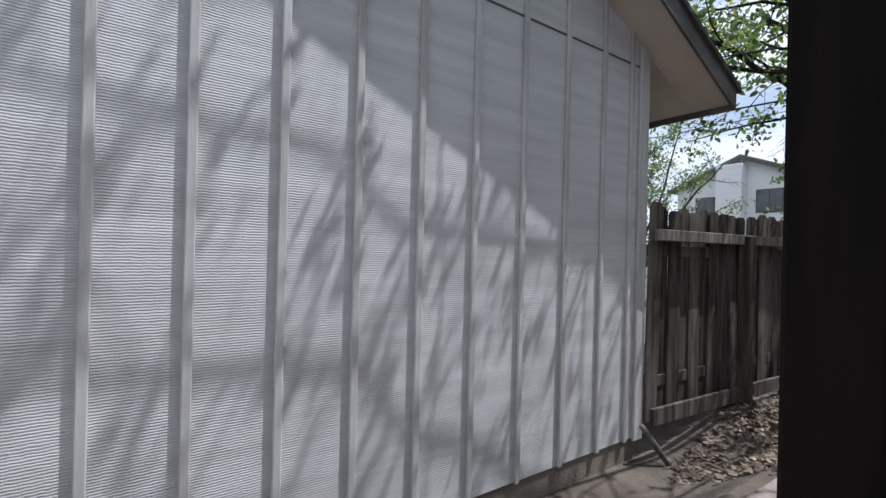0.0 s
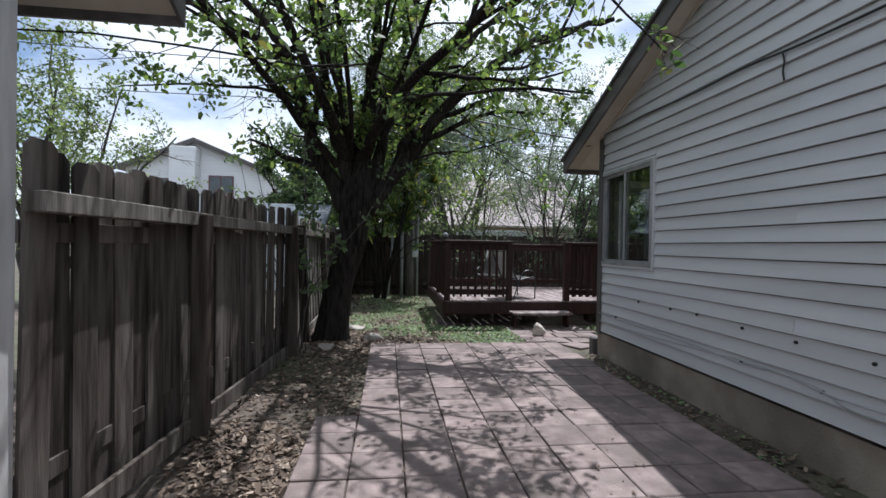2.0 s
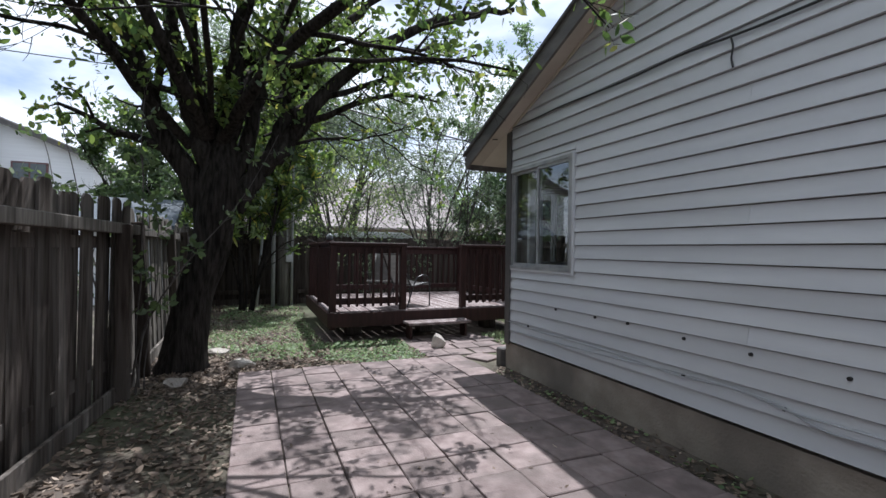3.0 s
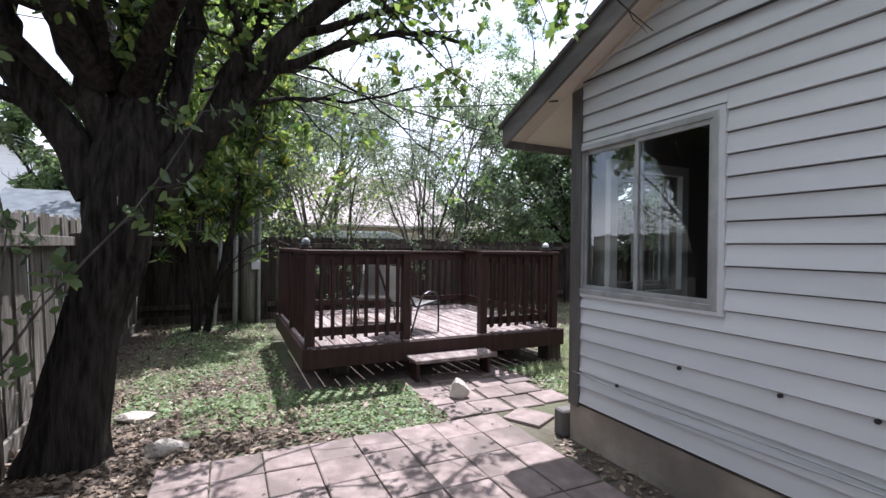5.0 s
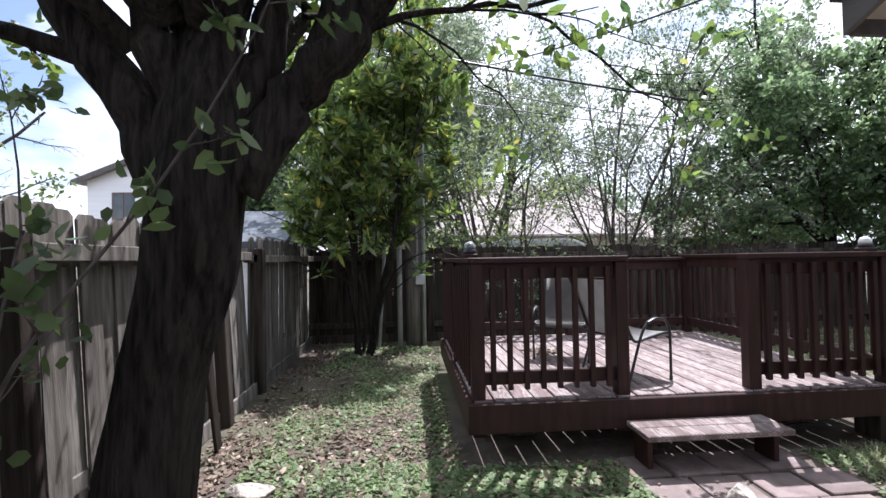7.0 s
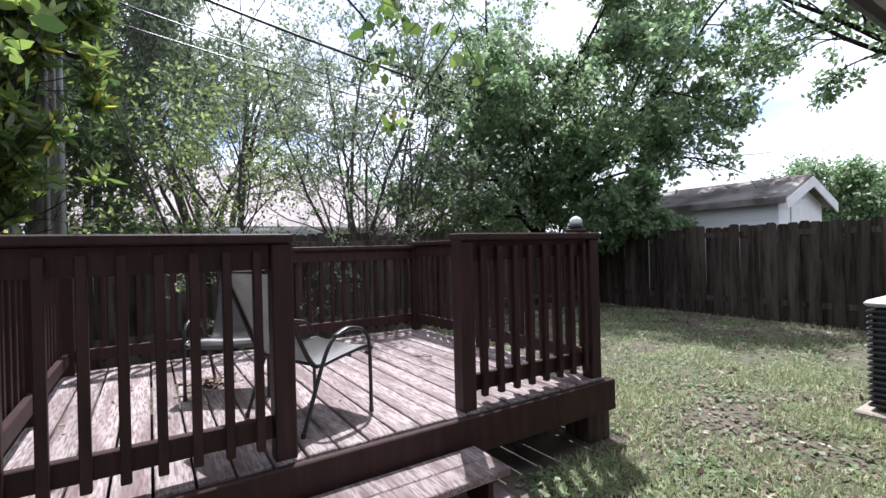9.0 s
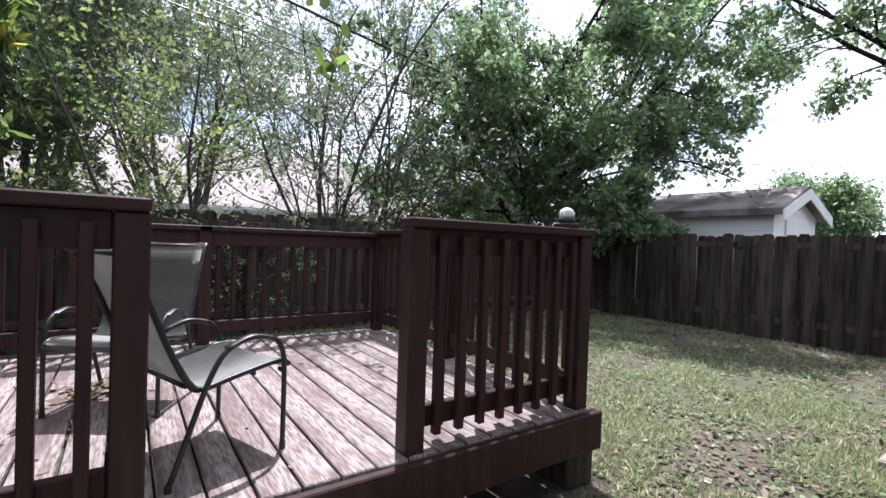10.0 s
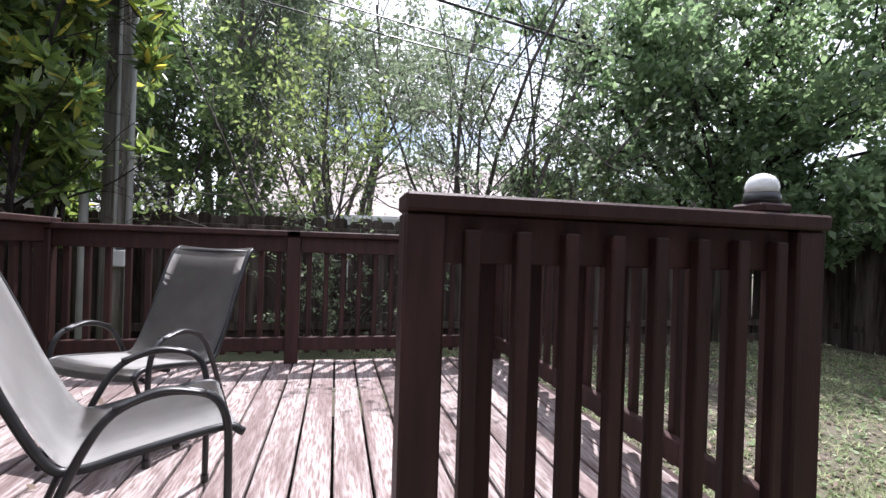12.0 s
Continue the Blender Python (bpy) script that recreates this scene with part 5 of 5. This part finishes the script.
wall_cable("short black cable end hanging on the siding", [(4.25, GY + 0.03, 2.545), (4.235, GY + 0.032, 2.48), (4.245, GY + 0.03, 2.42), (4.235, GY + 0.03, 2.36)], 0.006, M_BLACK)
cl = finish(tube(bmesh.new(), [(0, 0, 0), (0, 0.012, 0)], 0.011, 8), "cable_clip")
cl.materials.append(M_BLACK)
for k, (x, z) in enumerate(((5.38, 0.746), (5.03, 0.75), (4.55, 0.726), (4.12, 0.717), (3.66, 0.702), (4.55, 0.487), (3.94, 0.469), (5.9, 0.745), (6.35, 0.52), (3.0, 0.48))):
    ob = tagged(part("cable_clip", cl, None), "small black clip nailed to the siding", "clip", "clips on the siding")
    ob.location = (x, GY + 0.012, z)


# ---- neighbours' buildings ----
def gabled(name, label, x0, x1, y0, y1, eave, rise, ridge, wall_m, roof_m, over=0.35, windows=(), base=0.0, trim=None):
    """A simple house: walls, gable ends, a roof with thickness and overhang; ridge along x or y."""
    h = thing(name, label, "building")
    if ridge == "y":
        cx = (x0 + x1) / 2
        top = eave + rise
        part("wall", prism([(x0, base), (x1, base), (x1, eave), (cx, top), (x0, eave)], "y", y0, y1), wall_m, h)
        s = rise / (cx - x0)
        for sg, xe in ((-1, x0 - over), (1, x1 + over)):
            ze = eave - s * over
            part("roof", prism([(xe, ze + 0.02), (cx, top + 0.02), (cx, top + 0.16), (xe, ze + 0.14)], "y", y0 - over, y1 + over), roof_m, h)
        if trim:
            for ye in (y0 - over - 0.025, y1 + over + 0.001):
                for xe in (x0 - over, x1 + over):
                    ze = eave - s * over
                    part("bargeboard", prism([(xe, ze - 0.1), (cx, top - 0.1), (cx, top + 0.1), (xe, ze + 0.1)], "y", ye, ye + 0.024), trim, h)
    else:
        cy = (y0 + y1) / 2
        top = eave + rise
        part("wall", prism([(y0, base), (y1, base), (y1, eave), (cy, top), (y0, eave)], "x", x0, x1), wall_m, h)
        s = rise / (cy - y0)
        for ye in (y0 - over, y1 + over):
            ze = eave - s * over
            part("roof", prism([(ye, ze + 0.02), (cy, top + 0.02), (cy, top + 0.16), (ye, ze + 0.14)], "x", x0 - over, x1 + over), roof_m, h)
        if trim:
            for xe in (x0 - over - 0.025, x1 + over + 0.001):
                for ye in (y0 - over, y1 + over):
                    ze = eave - s * over
                    part("bargeboard", prism([(ye, ze - 0.1), (cy, top - 0.1), (cy, top + 0.1), (ye, ze + 0.1)], "x", xe, xe + 0.024), trim, h)
    for lo, hi in windows:
        w = part("window", box(lo, hi, 0.01), M_WINFRAME, h, "dark framed window")
        lo, hi = Vector(lo), Vector(hi)
        thin = min(range(3), key=lambda i: (hi - lo)[i])
        mid = (lo + hi) / 2
        for half in (0, 1):
            a, b = lo.copy(), hi.copy()
            for i in range(3):
                if i != thin:
                    a[i] += 0.07
                    b[i] -= 0.07
            wide = [i for i in range(2) if i != thin][0]
            if half:
                a[wide] = mid[wide] + 0.03
            else:
                b[wide] = mid[wide] - 0.03
            a[thin] -= 0.012
            b[thin] += 0.012
            part("pane", box(a, b), M_DARKGLASS, w)
    return h


M_WINFRAME = mat("dark_red_window_frame", (0.11, 0.05, 0.05), (0.15, 0.075, 0.07), 6, 0.5, 0.1, 40)
M_DARKGLASS = mat("dim_far_glass", (0.05, 0.065, 0.07), (0.10, 0.12, 0.125), 1.5, 0.08, 0.0)
M_PINKROOF = mat("faded_pinkish_shingle", (0.29, 0.25, 0.235), (0.38, 0.335, 0.315), 3, 0.9, 0.4, 30, stain=((0.18, 0.16, 0.15), 0.6, 0.5))
M_WHITEWALL = mat("white_lap_wall", (0.76, 0.77, 0.78), (0.82, 0.83, 0.84), 2, 0.6, 0.5, 3, (0.2, 0.2, 8), depth=0.02)
M_BLUEROOF = mat("slate_blue_roofing", (0.055, 0.07, 0.085), (0.10, 0.12, 0.14), 5, 0.7, 0.4, 40)
M_TANWALL = mat("tan_brick_wall", (0.30, 0.24, 0.19), (0.38, 0.31, 0.25), 6, 0.9, 0.4, 30)
M_STAINROOF = mat("stained_brown_shingle", (0.10, 0.085, 0.078), (0.18, 0.155, 0.145), 4, 0.95, 0.6, 40, stain=((0.40, 0.37, 0.35), 1.4, 0.6))
shed = gabled("neighbour_shed", "white garden shed with stained brown shingle roof", 10.6, 14.6, -11.9, -9.85, 2.02, 0.40, "x", M_WHITEWALL, M_STAINROOF, 0.2, (), trim=M_WHITE)
part("vent", box((10.575, -10.98, 2.12), (10.599, -10.78, 2.28), 0.004), M_ACTOP, shed, "small grey gable vent")
part("door", box((10.57, -11.45, 0.1), (10.599, -10.35, 1.92), 0.006), M_WHITE, shed, "white boarded door")
gabled("neighbour_house", "low house with faded pinkish shingle roof", 32.0, 44.0, -12.0, 4.0, 2.9, 3.6, "y", M_TANWALL, M_PINKROOF, 0.6, ())
gabled("neighbour_house", "low tan house with faded pinkish shingle roof", 36.0, 46.0, -24.0, -13.0, 2.7, 1.9, "y", M_TANWALL, M_PINKROOF, 0.6, ())
white_house = gabled("neighbour_house", "white two-storey house with gable and dark window", 26.0, 36.0, 7.9, 14.5, 4.9, 1.35, "x", M_WHITEWALL, M_PINKROOF, 0.4, [((25.95, 9.4, 3.45), (26.0, 10.6, 4.6)), ((25.95, 12.5, 3.2), (26.0, 13.5, 4.4)), ((28.5, 7.85, 3.4), (30.2, 7.9, 4.6))], trim=M_TAUPE)
part("chimney", box((25.3, 11.0, 0.0), (25.99, 12.2, 5.9), 0.02), M_WHITEWALL, white_house, "white boxed chimney")

gabled("garden_hut", "small hut with a dark slate-blue roof beyond the fence", 14.2, 16.6, 3.5, 4.9, 1.7, 0.55, "y", M_WHITEWALL, M_BLUEROOF, 0.25, ())


# ---- parked car behind the back fence ----
def parked_car(x, y):
    """A tall estate car along y."""
    c = thing("parked_car", "white estate car parked beyond the back fence", "car", (x, y, 0))
    side = [(-2.2, 0.35), (2.2, 0.35), (2.25, 0.75), (2.15, 1.02), (1.15, 1.10), (0.55, 1.70), (0.2, 1.80), (-1.6, 1.82), (-2.05, 1.65), (-2.2, 1.05), (-2.25, 0.7)]
    bm = prism(side, "x", -0.88, 0.88)
    bmesh.ops.bevel(bm, geom=bm.edges[:], offset=0.06, segments=2, affect="EDGES")
    part("body", bm, M_CARWHITE, c, "glossy white body")
    for s in (-1, 1):
        for a, b in ((0.05, 0.95), (-0.75, 0.0), (-1.75, -0.8)):
            bm = prism([(a, 1.14), (b, 1.14), (min(b, 0.48), 1.62), (a, 1.62)], "x", s * 0.876 - 0.01, s * 0.876 + 0.01)
            part("window", bm, M_DARKGLASS, c, "tinted glass")
        for w in (-1.4, 1.4):
            bm = bmesh.new()
            bmesh.ops.create_cone(bm, cap_ends=True, segments=20, radius1=0.34, radius2=0.34, depth=0.2, matrix=pose(s * 0.80, w, 0.34, 0, 90, 0))
            t = part("wheel", bm, M_BLACK, c, "black tyre")
            bm = bmesh.new()
            bmesh.ops.create_cone(bm, cap_ends=True, segments=20, radius1=0.2, radius2=0.18, depth=0.03, matrix=pose(s * 0.905, w, 0.34, 0, 90, 0))
            part("rim", bm, M_ACTOP, t)
    part("windscreen", prism([(0.62, 1.66), (1.16, 1.13), (1.18, 1.15), (0.64, 1.68)], "x", -0.72, 0.72), M_DARKGLASS, c, "tinted glass")
    return c


M_CARWHITE = mat("white_car_paint", (0.74, 0.75, 0.76), (0.78, 0.79, 0.8), 3, 0.25, 0.0)
parked_car(17.3, -1.2)
